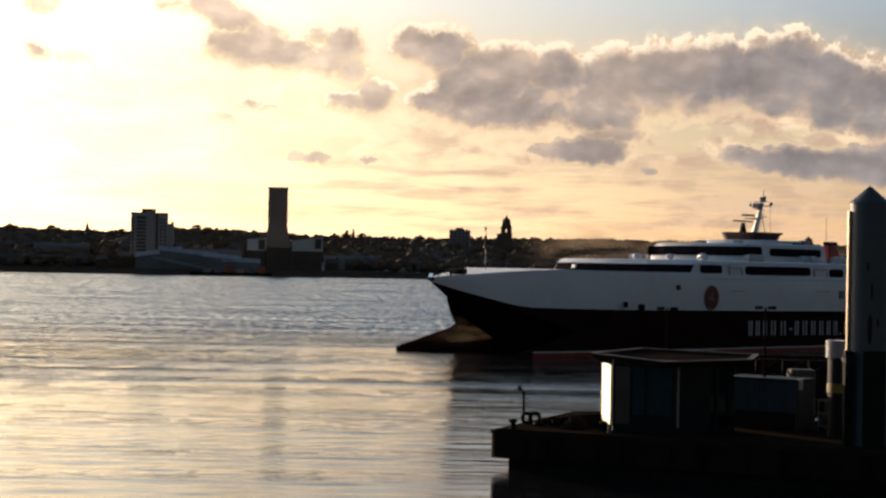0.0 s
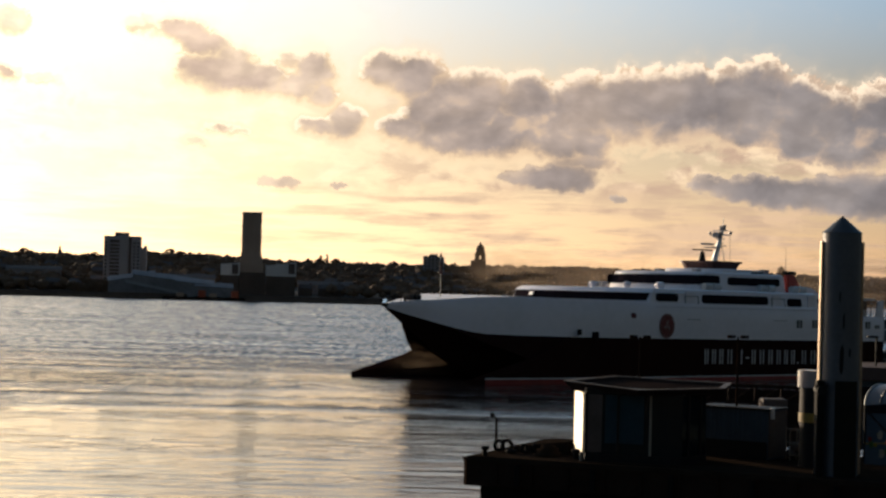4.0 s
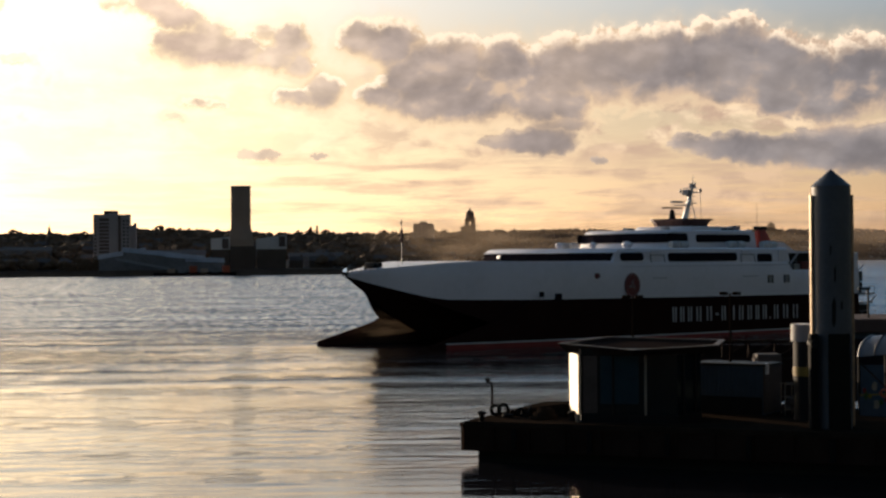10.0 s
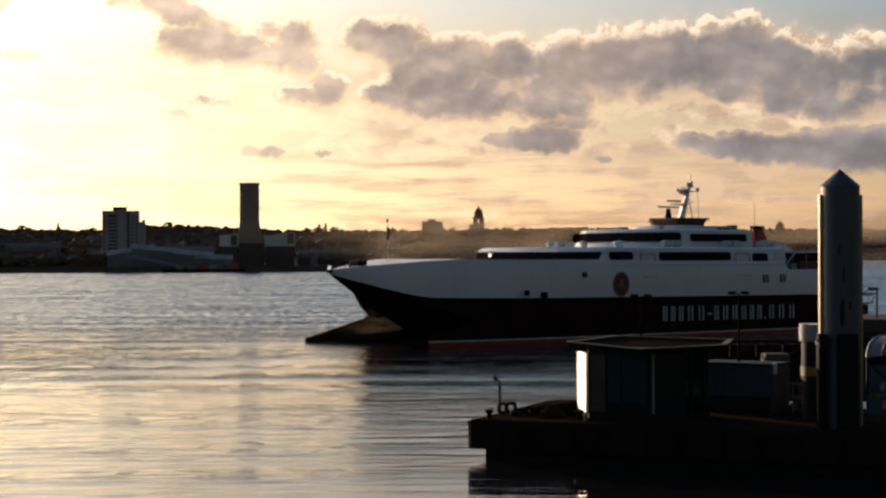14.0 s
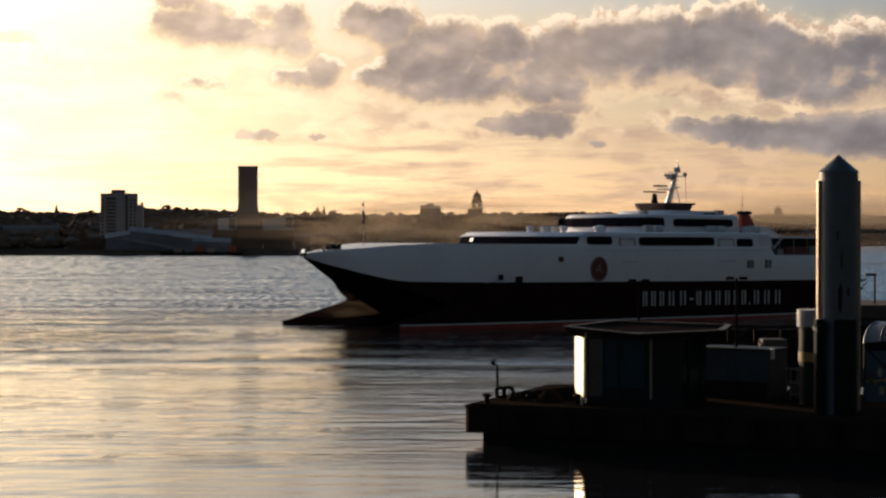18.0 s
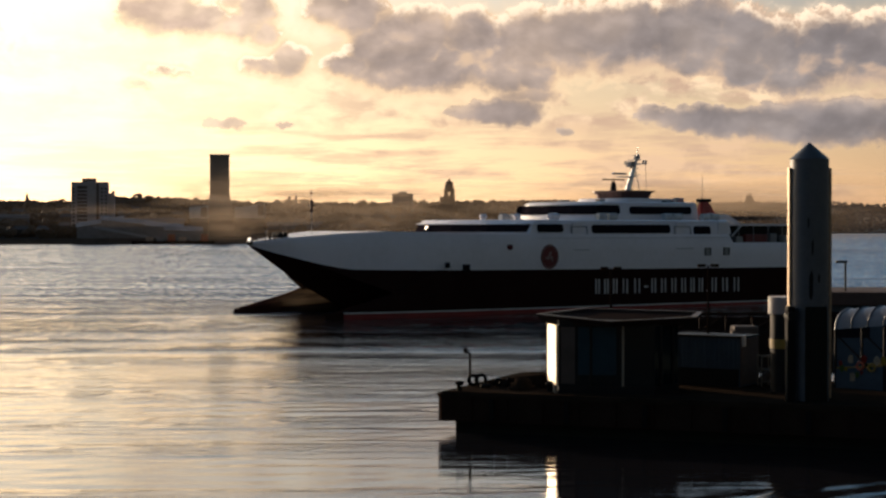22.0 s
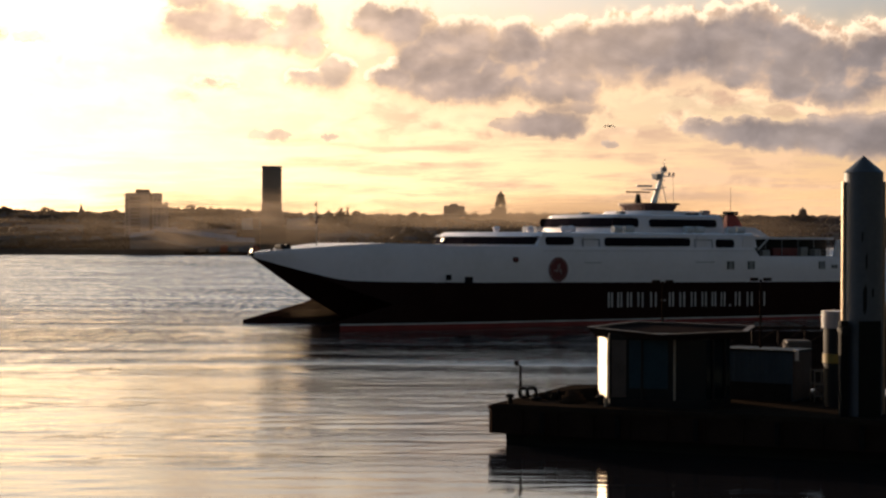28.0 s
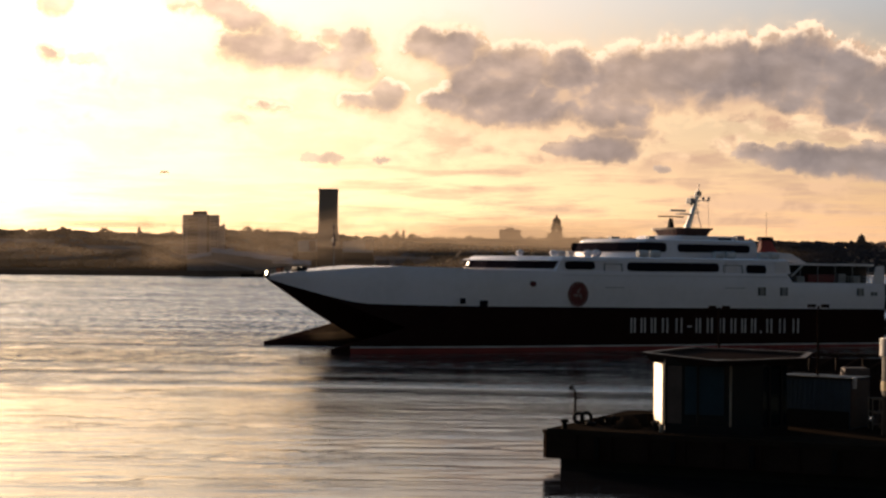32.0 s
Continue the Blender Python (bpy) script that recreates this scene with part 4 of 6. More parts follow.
part("end_post", rod(bmesh.new(), (8.3, 91.75, 0), (8.3, 91.75, 0.45), 0.09, n=10), HUT_TRIM, kiosk)
for k, (a, b) in enumerate(zip(plan, plan[1:] + plan[:1])):
    n = (3, 2, 1, 3, 0)[k]
    for i in range(n):
        t = (i + 0.5 * (k != 0)) / n + (0.001 if k == 0 else 0)
        x, y = a[0] + (b[0] - a[0]) * t, a[1] + (b[1] - a[1]) * t
        part("mullion", box(bmesh.new(), x - 0.06, x + 0.06, y - 0.06, y + 0.06, 0.4, 3.68, 0.015), HUT_METAL if i != 2 else HUT_TRIM, kiosk)
roof_plan = [(7.35, 92.9, 4.2), (10.6, 97.4, 4.32), (16.8, 94.2, 4.24), (15.9, 91.2, 4.1), (11.0, 89.4, 3.98)]
bm = bmesh.new()
loft(bm, [[(cx + (x - cx) * 0.88, cy + (y - cy) * 0.88, 3.7) for x, y, z in roof_plan], roof_plan, [(cx + (x - cx) * 0.9, cy + (y - cy) * 0.9, z - 0.02) for x, y, z in roof_plan], [(cx + (x - cx) * 0.86, cy + (y - cy) * 0.86, z - 0.14) for x, y, z in roof_plan]])
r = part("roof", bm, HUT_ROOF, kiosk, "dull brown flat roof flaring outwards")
for a, b in zip(roof_plan, roof_plan[1:] + roof_plan[:1]):
    part("roof_edge", loft(bmesh.new(), [[q, (q[0], q[1], q[2] + 0.05), (cx + (q[0] - cx) * 0.93, cy + (q[1] - cy) * 0.93, q[2] + 0.05), (cx + (q[0] - cx) * 0.93, cy + (q[1] - cy) * 0.93, q[2])] for q in (a, b)]), ROOF_EDGE, r, "dull brown metal roof edge")

# store container behind it
store = thing("store_container", "blue-grey steel container with a tan end wall", "container", Matrix.Translation((17.82, 96.89, 2.1)) @ Matrix.Rotation(radians(-33), 4, "Z"))
part("body", box(bmesh.new(), -2.2, 2.2, -1.3, 1.3, 0.0, 2.75, 0.04), BLUE_BOX, store)
part("end_wall", box(bmesh.new(), 2.2, 2.28, -1.25, 1.25, 0.1, 2.7, 0.02), TAN_BOX, store, "tan end wall")
part("skirt", box(bmesh.new(), -2.15, 2.15, -1.35, -1.3, 0.02, 1.0, 0.01), DARK_PAINT, store)
part("lid", box(bmesh.new(), -2.3, 2.34, -1.42, 1.42, 2.75, 2.85, 0.03), DARK_PAINT, store, "dark lid")
part("lid_edge", box(bmesh.new(), -2.3, 2.34, -1.45, -1.38, 2.83, 2.89, 0.01), HUT_TRIM, store, "pale lid edge")
for k in range(16):
    part("corrugation", box(bmesh.new(), -2.15 + k * 0.275, -2.05 + k * 0.275, -1.35, -1.3, 1.0, 2.7, 0.01), BLUE_BOX, store)

# small deck light post and mooring gear near the end
post = stage_thing("light_post", "thin post with a small lamp on the stage's end", "lamp post", 0.1, 4.9)
part("post", rod(bmesh.new(), (0, 0, 0), (0, 0, 1.8), 0.07, n=10), PONTOON_STEEL, post)
part("arm", rod(bmesh.new(), (0, 0, 1.8), (-0.22, 0, 1.92), 0.05, n=8), PONTOON_STEEL, post)
part("lamp", ball(bmesh.new(), (-0.26, 0, 1.98), 0.14, 1, 1, 1.2, 2), PONTOON_STEEL, post)
for u, v, sc in ((0.7, 1.6, 1.0), (5.4, 3.2, 1.0)):
    b = stage_thing("bollard", "black cast mooring bollard", "bollard", u, v, group="stage bollards")
    part("stem", rod(bmesh.new(), (0, 0, 0), (0, 0, 0.35 * sc), 0.16, 0.14, 14), RUBBER, b)
    part("cap", ball(bmesh.new(), (0, 0, 0.42 * sc), 0.22, 1.2, 1, 0.6, 2), RUBBER, b)
for k, (u, v, r, lean) in enumerate(((0.5, 4.3, 0.36, 80), (0.95, 4.4, 0.38, 70), (2.0, 4.3, 0.28, 75), (2.55, 4.4, 0.3, 85), (1.5, 3.6, 0.33, 20))):
    t = stage_thing("tyre_fender", "old black tyre used as a fender", "tyre", u, v, 2.1 + (r if lean > 40 else 0.14), 30 * k, "tyres on the stage")
    part("tyre", torus(bmesh.new(), (0, 0, 0), r * 0.72, r * 0.28, "Y" if lean > 40 else "Z"), RUBBER, t)
heap = stage_thing("rope_heap", "heap of coiled dark mooring rope", "rope", 3.6, 3.6)
for k in range(5):
    part("coil", torus(bmesh.new(), (0.1 * (k % 2), 0.05 * k, 0.08 + 0.11 * k), 0.7 - 0.09 * k, 0.08), PONTOON_DECK, heap)
wall = stage_thing("low_bulwark", "low brown steel bulwark on the deck", "bulwark", 1.2, 4.9)
part("plate", loft(bmesh.new(), [[(0, 0, 0), (0, 0.12, 0), (0, 0.12, 0.3), (0, 0, 0.3)], [(4.6, 0, 0), (4.6, 0.12, 0), (4.6, 0.12, 0.95), (4.6, 0, 0.95)]]), PONTOON_DECK, wall)
for k in range(5):
    part("stay", box(bmesh.new(), 0.2 + k * 1.0, 0.28 + k * 1.0, -0.2, 0, 0, 0.3 + 0.13 * k), PONTOON_DECK, wall)
part("winch", box(bmesh.new(), 4.0, 4.6, -0.3, 0.4, 0.8, 1.35, 0.12), RUBBER, wall)

# tall steel pile through the stage
pile = thing("guide_pile", "tall grey steel guide pile with a conical cap", "pile", Matrix.Translation((21.17, 87.6, 0)))
smooth(part("shaft", rod(bmesh.new(), (0, 0, -6), (0, 0, 14.62), 1.0, n=48), PILE_PAINT, pile), 40)
smooth(part("cap", rod(bmesh.new(), (0, 0, 14.6), (0, 0, 15.48), 1.04, 0.03, 48), PILE_PAINT, pile), 25)
for a in (185, 355):
    c, s = math.cos(radians(a)), math.sin(radians(a))
    part("guide_rail", box(bmesh.new(), 1.0, 1.13, -0.12, 0.12, 2.2, 14.15, 0.02, Matrix.Rotation(radians(a), 4, "Z")), RAIL_METAL, pile)
part("wear_plate", box(bmesh.new(), 0.95, 1.06, -0.52, 0.62, -1, 7.0, 0.02, Matrix.Rotation(radians(274), 4, "Z")), PILE_WET, pile, "black wet wear plate")
for a_, z_, h_, w_ in ((262, 7.3, 1.6, 0.11), (258, 4.6, 1.2, 0.07), (266, 9.6, 0.9, 0.05), (286, 8.2, 0.5, 0.06), (254, 11.0, 0.6, 0.04)):
    streak = loft(bmesh.new(), [[(r_ * math.cos(radians(a_ + b_)), r_ * math.sin(radians(a_ + b_)), z_ + t_ * h_) for b_, t_ in ((-w_ * 50, 0.15), (0, 0), (w_ * 50, 0.2), (w_ * 60, 0.8), (w_ * 10, 1.0), (-w_ * 55, 0.75))] for r_ in (0.99, 1.006)])
    part("rust_streak", streak, DARK_PAINT, pile, "dark scraped patch")
second = thing("short_pile", "shorter dark pile with a glossy grey collar", "pile", Matrix.Translation((20.9, 92.0, 0)))
smooth(part("shaft", rod(bmesh.new(), (0, 0, -4), (0, 0, 6.4), 0.78, n=32), DARK_PAINT, second), 40)
smooth(part("collar", rod(bmesh.new(), (0, 0, 6.38), (0, 0, 7.3), 0.92, n=32), COLLAR, second, "glossy pale grey collar"), 40)
part("band", rod(bmesh.new(), (0, 0, 4.5), (0, 0, 5.0), 0.82, n=32), YELLOW, second, "yellow band")

# dark truss bridge behind the container, leading ashore
bridge_ = thing("link_bridge", "dark brown steel truss bridge leading ashore", "bridge", Matrix.Translation((13.6, 105.0, 2.1)) @ Matrix.Rotation(radians(-6), 4, "Z"))
part("side_plate", box(bmesh.new(), 0, 13, 0, 0.15, -0.05, 2.6, 0.02), TRUSS, bridge_)
part("side_plate", box(bmesh.new(), 0, 13, 2.6, 2.75, -0.05, 3.3, 0.02), TRUSS, bridge_)
part("deck", box(bmesh.new(), 0, 13, 0.15, 2.6, 0.3, 0.5, 0.02), PONTOON_DECK, bridge_)
part("top_chord", box(bmesh.new(), 0, 13, -0.05, 0.2, 3.55, 3.75, 0.03), TRUSS, bridge_)
for k in range(9):
    x = 0.1 + k * 1.6
    part("truss_post", box(bmesh.new(), x - 0.07, x + 0.07, -0.03, 0.17, 2.5, 3.6, 0.01), TRUSS, bridge_)
    if k < 8:
        part("truss_diagonal", rod(bmesh.new(), (x, 0.07, 2.6), (x + 1.6, 0.07, 3.6), 0.05, n=6), TRUSS, bridge_)

# pile guide on the stage and a netted cage beside it
guide = thing("pile_guide", "dark steel roller guide beside the tall pile", "pile guide", Matrix.Translation((19.95, 87.0, 2.1)))
part("roller_post", box(bmesh.new(), -0.12, 0.28, -0.3, 0.3, 0, 4.9, 0.06), RUBBER, guide)
part("roller", rod(bmesh.new(), (0.1, -0.45, 4.4), (0.1, 0.45, 4.4), 0.24, n=14), DARK_PAINT, guide)
cage = thing("net_cage", "brown wire cage with nets in it", "cage", Matrix.Translation((20.6, 95.4, 2.1)))
for x in (-0.35, 0.25, 0.85):
    for y in (-0.5, 0.5):
        part("post", rod(bmesh.new(), (x, y, 0), (x, y, 1.75), 0.035, n=6), HUT_TRIM, cage)
for z in (0.3, 0.95, 1.7):
    for y in (-0.5, 0.5):
        part("rail", rod(bmesh.new(), (-0.35, y, z), (0.85, y, z), 0.03, n=6), HUT_TRIM, cage)
for k in range(4):
    part("net_bundle", ball(bmesh.new(), (-0.15 + 0.28 * k, 0.05 * (k % 2), 0.35 + 0.25 * (k % 3)), 0.33, 1, 1, 0.8, 2), TAN_BOX, cage)
part("vent", rod(bmesh.new(), (2.36, -1.1, 2.3), (2.36, -1.1, 2.9), 0.12, n=12), STEEL_WHITE, store, "small white vent pipe")

# twin-headed lamp posts behind the kiosk
for k, (x, y, h) in enumerate(((12.0, 97.0, 8.75), (17.6, 97.0, 8.9))):
    lp = thing("stage_lamp", "slim grey lamp post with twin heads", "lamp post", Matrix.Translation((x, y, 2.1)), "stage lamp posts")
    part("post", rod(bmesh.new(), (0, 0, 0), (0, 0, h - 2.1), 0.09, 0.06, 10), PONTOON_STEEL, lp)
    for d in (-1, 1):
        part("head", box(bmesh.new(), d * 0.15, d * 0.6, -0.15, 0.15, h - 2.2, h - 2.02, 0.04), PONTOON_STEEL, lp)
cab = thing("plant_cabin", "small pale plant cabin", "cabin", Matrix.Translation((20.5, 101.0, 2.1)))
part("body", box(bmesh.new(), -0.75, 0.75, -0.7, 0.7, 0.0, 3.1, 0.15), TAN_BOX, cab)
part("window", box(bmesh.new(), -0.55, -0.1, -0.73, -0.7, 2.3, 2.7, 0.01), GLASS_DARK, cab)

# covered walkway with an arched canopy, rising to the shore
walkway = thing("covered_walkway", "covered walkway with a ribbed arched canopy", "walkway", Matrix.Translation((24.3, 94.4, 1.9)) @ Matrix.Rotation(radians(-44), 4, "Z"))
rings = []
for k in range(2):
    x = k * 9.0
    rings.append([(x, 1.5 - 1.55 * math.cos(radians(a)), 3.45 + 0.105 * x + 1.1 * math.sin(radians(a))) for a in range(0, 181, 15)]
                 + [(x, 1.5 + 1.48 * math.cos(radians(a)), 3.45 + 0.105 * x + 1.03 * math.sin(radians(a))) for a in range(0, 181, 15)])
smooth(part("canopy", loft(bmesh.new(), rings), CANOPY, walkway, "blue-grey arched sheet canopy"), 40)
for k in range(10):
    x = k * 1.0
    rib = bmesh.new()
    for a in range(0, 180, 15):
        rod(rib, *[(x, 1.5 - 1.58 * math.cos(radians(b)), 3.45 + 0.105 * x + 1.13 * math.sin(radians(b))) for b in (a, a + 15)], 0.045, n=6)
    part("rib", rib, CANOPY if k else STEEL_WHITE, walkway)
part("floor", loft(bmesh.new(), [[(0, 0, 0.2), (0, 3, 0.2), (0, 3, 0.4), (0, 0, 0.4)], [(9, 0, 1.01), (9, 3, 1.01), (9, 3, 1.21), (9, 0, 1.21)]]), PONTOON_STEEL, walkway)
for y in (0.0, 3.0):
    for k in range(4):
        x = k * 3.0
        part("column", rod(bmesh.new(), (x, y, 0.2 + 0.09 * x), (x, y, 3.5 + 0.105 * x), 0.08, n=8), DARK_PAINT, walkway)
        if k < 3:
            part("diagonal", rod(bmesh.new(), (x, y, 3.2 + 0.105 * x), (x + 3, y, 0.4 + 0.09 * (x + 3)), 0.06, n=8), DARK_PAINT, walkway)
    part("handrail", rod(bmesh.new(), (0, y, 1.3), (9, y, 2.11), 0.05, n=6), YELLOW, walkway)
for k in range(3):
    x = k * 3.0
    part("side_panel", loft(bmesh.new(), [[(x + 0.06, y, -0.1 + 0.09 * x), (x + 2.94, y, -0.1 + 0.09 * (x + 2.94)), (x + 2.94, y, 1.25 + 0.09 * (x + 2.94)), (x + 0.06, y, 1.25 + 0.09 * x)] for y in (-0.06, 0.0)]), (BLUE_BOX, DARK_PAINT, BLUE_BOX)[k], walkway)
random.seed(17)
for k in range(26):
    x, z, r = random.uniform(0.3, 7.5), random.uniform(0.45, 1.9), random.uniform(0.08, 0.22)
    leaf = [(x + r * math.cos(b) * random.uniform(0.6, 1.2), z + 0.09 * x + r * 1.3 * math.sin(b)) for b in (radians(q * 45) for q in range(8))]
    part("painted_patch", loft(bmesh.new(), [[(u, y, v) for u, v in leaf] for y in (-0.09, -0.065)]), MURAL[(k * 7 + k // 3) % 4], walkway)
for x, z, mat_ in ((1.6, 1.5, ORANGE), (2.3, 1.45, YELLOW), (4.9, 1.7, YELLOW)):
    part("life_ring", torus(bmesh.new(), (x, -0.12, z), 0.2, 0.06, "Y"), mat_, walkway, "small coloured life ring")
shed = thing("terminal_building", "long low terminal building with a flat roof", "terminal", Matrix.Translation((25.2, 104, 2.1)) @ Matrix.Rotation(radians(-8), 4, "Z"))
part("wall", box(bmesh.new(), 0, 30, 0, 8, -0.05, 4.2, 0.05), BLUE_BOX, shed)
part("roof", box(bmesh.new(), -0.6, 30.6, -0.6, 8.6, 4.2, 5.02, 0.08), ROOF_BROWN, shed, "dull brown roof fascia")
for k in range(8):
    part("window", box(bmesh.new(), 1 + k * 3.4, 3.6 + k * 3.4, -0.05, 0.02, 2.2, 3.8, 0.02), GLASS_DARK, shed)
sl = thing("street_lamp", "dark street lamp with a single arm", "street lamp", Matrix.Translation((27.8, 105.6, 7.1)))
part("post", rod(bmesh.new(), (0, 0, 0), (0, 0, 1.8), 0.07, n=8), DARK_PAINT, sl)
part("head", box(bmesh.new(), -0.62, 0.1, -0.12, 0.12, 1.75, 1.91, 0.05), DARK_PAINT, sl)
part("stem", rod(bmesh.new(), (0, 0, 0), (0, 0, 0.02), 0.14, n=8), DARK_PAINT, sl)

# ---- the far bank ----


def far(bearing, dist, lift=None):
    """A place on the far bank from its bearing; with a height when the sight line's rise is given."""
    a = math.atan(bearing / 3000)
    x, y = dist * math.sin(a), dist * math.cos(a)
    return Vector((x, y, 11 + dist * lift / 3000 if lift is not None else 0))


def ground_z(v):
    az = math.degrees(math.atan2(v.x, v.y))
    return shore_height(az, math.hypot(v.x, v.y) / shore_at(az))


def rise(bearing, dist, name, label, category, turn=0.0, group=""):
    v = far(bearing, dist)
    z = ground_z(v)
    face = -math.degrees(math.atan2(v.x, v.y)) + turn
    ob = thing(name, label, category, Matrix.Translation((v.x, v.y, z - 0.6)) @ Matrix.Rotation(radians(face), 4, "Z"), group)
    return ob, z - 0.6


# ventilation tower with flared foot and pale wings
tower, z0 = rise(-321, 1330, "ventilation_tower", "tall brown brick ventilation tower with a flared foot", "tower")
top = 11 + 1330 * 130.6 / 3000 - z0
w = 7.55
part("shaft", loft(bmesh.new(), [[(-a, -b, z), (a, -b, z), (a, b, z), (-a, b, z)] for a, b, z in ((9.8, 8.6, 0), (9.7, 8.5, 27 - z0), (8.7, 8.0, 32 - z0), (7.9, 7.7, 36 - z0), (w, w, 39.5 - z0), (w, w, top - 1.2))]), BRICK_BROWN, tower)
part("crown", box(bmesh.new(), -w - 0.25, w + 0.25, -w - 0.25, w + 0.25, top - 1.2, top, 0.1), BRICK_BROWN, tower)
for k in range(5):
    x = -w + 1.6 + k * 2.95
    part("rib", box(bmesh.new(), x - 0.5, x + 0.5, -w - 0.35, -w + 0.1, 40 - z0, top - 1.2), BRICK_BROWN, tower)
for x0, x1, h0, h1 in ((-23, -8.5, 28.0 - z0, 29.2 - z0), (11.5, 35, 27.6 - z0, 30.6 - z0)):
    o = bmesh.new()
    loft(o, [[(x0, y, 19.5 - z0), (x1, y, 19.5 - z0), (x1, y, h1), (x0, y, h0)] for y in (-13, -3)])
    part("wing_foot", box(bmesh.new(), x0 + 0.5, x1 - 0.5, -12.6, -3, 0, 19.6 - z0), HOUSE_BRICK, tower)
    wing = part("wing", o, PALE_PANEL, tower, "pale sloping wing wall")
    part("intake", box(bmesh.new(), x1 - 6, x1 - 1.0, -13.2, -12.9, h1 - 9, h1 - 1.2), DARK_BAND, wing)
part("base", box(bmesh.new(), -8.5, 11.5, -13.5, -9, 0, 22 - z0, 0.1), HOUSE_BRICK, tower)

# tall block of flats by the landing
flats, z0 = rise(-548, 1345, "apartment_block", "tall pale concrete block of flats with a dark recessed bay", "apartment block", -3)
H = 11 + 1345 * 81.5 / 3000 - z0
body = part("wall", box(bmesh.new(), -14, 14, -9, 9, 0, H, 0.2), FLAT_WALL, flats)
part("dark_bay", box(bmesh.new(), -9.5, -1.5, -9.4, -8.9, 2, H - 3), DARK_BAND, flats, "dark recessed balcony bay")
part("stair_tower", box(bmesh.new(), -2, 4, -10.2, -8.8, 0, H + 0.8, 0.1), FLAT_WALL, flats)
part("dark_bay", box(bmesh.new(), 5, 7, -9.3, -8.9, 0, H - 1), DARK_BAND, flats)
part("plant_room", box(bmesh.new(), -6, 4.5, -6, 6, H, H + 2.9, 0.1), DARK_BAND, flats)
part("wing", box(bmesh.new(), 14, 18.5, -5, 8, 0, H - 8.5, 0.1), FLAT_WALL, flats)
part("wing", box(bmesh.new(), 16.5, 18.5, -4, 4, H - 8.5, H - 6.8), FLAT_WALL, flats)
for f in range(13):
    z = 3 + f * 2.75
    if z < H - 2:
        for x in (-12.4, 9.2, 12.2):
            part("window", box(bmesh.new(), x - 0.9, x + 0.9, -9.08, -8.95, z, z + 1.4), FAR_GLASS, flats)
        part("balcony", box(bmesh.new(), -9.4, -1.6, -9.9, -9.3, z - 0.4, z + 0.5), FLAT_WALL, flats)

small, z0 = rise(2, 1560, "apartment_block", "squat far block of flats with a roof house", "apartment block", -4)
H = 11 + 1560 * 62 / 3000 - z0
part("wall", box(bmesh.new(), -9.3, 9.3, -7, 7, 0, H, 0.2), CONCRETE, small)
part("plant_room", box(bmesh.new(), -3.6, 3.2, -4, 4, H, H + 2.2, 0.1), CONCRETE, small)
for f in range(7):
    for x in (-7, -3.5, 0, 3.5, 7):
        part("window", box(bmesh.new(), x - 1, x + 1, -7.1, -6.95, 3 + f * 2.9, 4.5 + f * 2.9), FAR_GLASS, small)


def domed_tower(bearing, dist, lift, width, name, label, category, scale=1.0):
    """A square tower with a belfry of four arches, an eight-sided dome and a lantern."""
    t, z = rise(bearing, dist, name, label, category)
    w = width / 2

    def at(drop):
        return 11 + dist * (lift - drop * scale) / 3000 - z
    part("base", box(bmesh.new(), -w * 1.65, w * 1.05, -w * 0.9, w * 0.9, 0, at(34), 0.2), STONE, t)
    part("shaft", box(bmesh.new(), -w * 0.95, w * 0.95, -w * 0.95, w * 0.95, 0, at(32.5), 0.2), STONE, t)
    part("ledge", box(bmesh.new(), -w * 1.06, w * 1.06, -w * 1.06, w * 1.06, at(33.2), at(32), 0.1), STONE, t)
    for sx in (-1, 1):
        for sy in (-1, 1):
            part("pier", box(bmesh.new(), sx * w * 0.09, sx * w * 0.95, sy * w * 0.09, sy * w * 0.95, at(32), at(23.5), 0.1), STONE, t)
    for sy in (-1, 1):
        arch = [(w * 0.09 * math.cos(radians(a)), at(25.5) + w * 0.09 * math.sin(radians(a))) for a in range(0, 181, 20)]
        ring = [*arch, (-w * 0.1, at(23.4)), (w * 0.1, at(23.4))]
        part("arch", loft(bmesh.new(), [[(x, sy * w * q, h) for x, h in ring] for q in (0.3, 0.9)]), STONE, t)
    part("cornice", box(bmesh.new(), -w * 1.04, w * 1.04, -w * 1.04, w * 1.04, at(23.5), at(22), 0.1), STONE, t)
    part("attic", box(bmesh.new(), -w * 0.84, w * 0.84, -w * 0.84, w * 0.84, at(22), at(18.5), 0.1), STONE, t)
    part("drum", rod(bmesh.new(), (0, 0, at(18.5)), (0, 0, at(14.5)), w * 0.8, w * 0.76, 8), STONE, t)
    rings = []
    for k in range(9):
        a = radians(k * 10.5)
        rr = w * 0.76 * math.cos(a) ** 0.8
        rings.append([(rr * math.cos(b), rr * math.sin(b), at(14.5) + (at(5.5) - at(14.5)) * math.sin(a)) for b in (radians(22.5 * j) for j in range(16))])
    part("dome", loft(bmesh.new(), rings), STONE, t, "dark dome")
    part("lantern", rod(bmesh.new(), (0, 0, at(6.5)), (0, 0, at(3)), w * 0.24, w * 0.18, 8), STONE, t)
    part("finial", rod(bmesh.new(), (0, 0, at(3.2)), (0, 0, at(0)), w * 0.1, w * 0.02, 8), STONE, t)
    return t, at


domed_tower(84, 1600, 91, 10.6, "town_hall", "dark stone town hall tower with an open belfry and dome", "town hall")
church, level = domed_tower(618, 4150, 62, 24, "domed_church", "distant church with a domed tower", "church", 0.62)
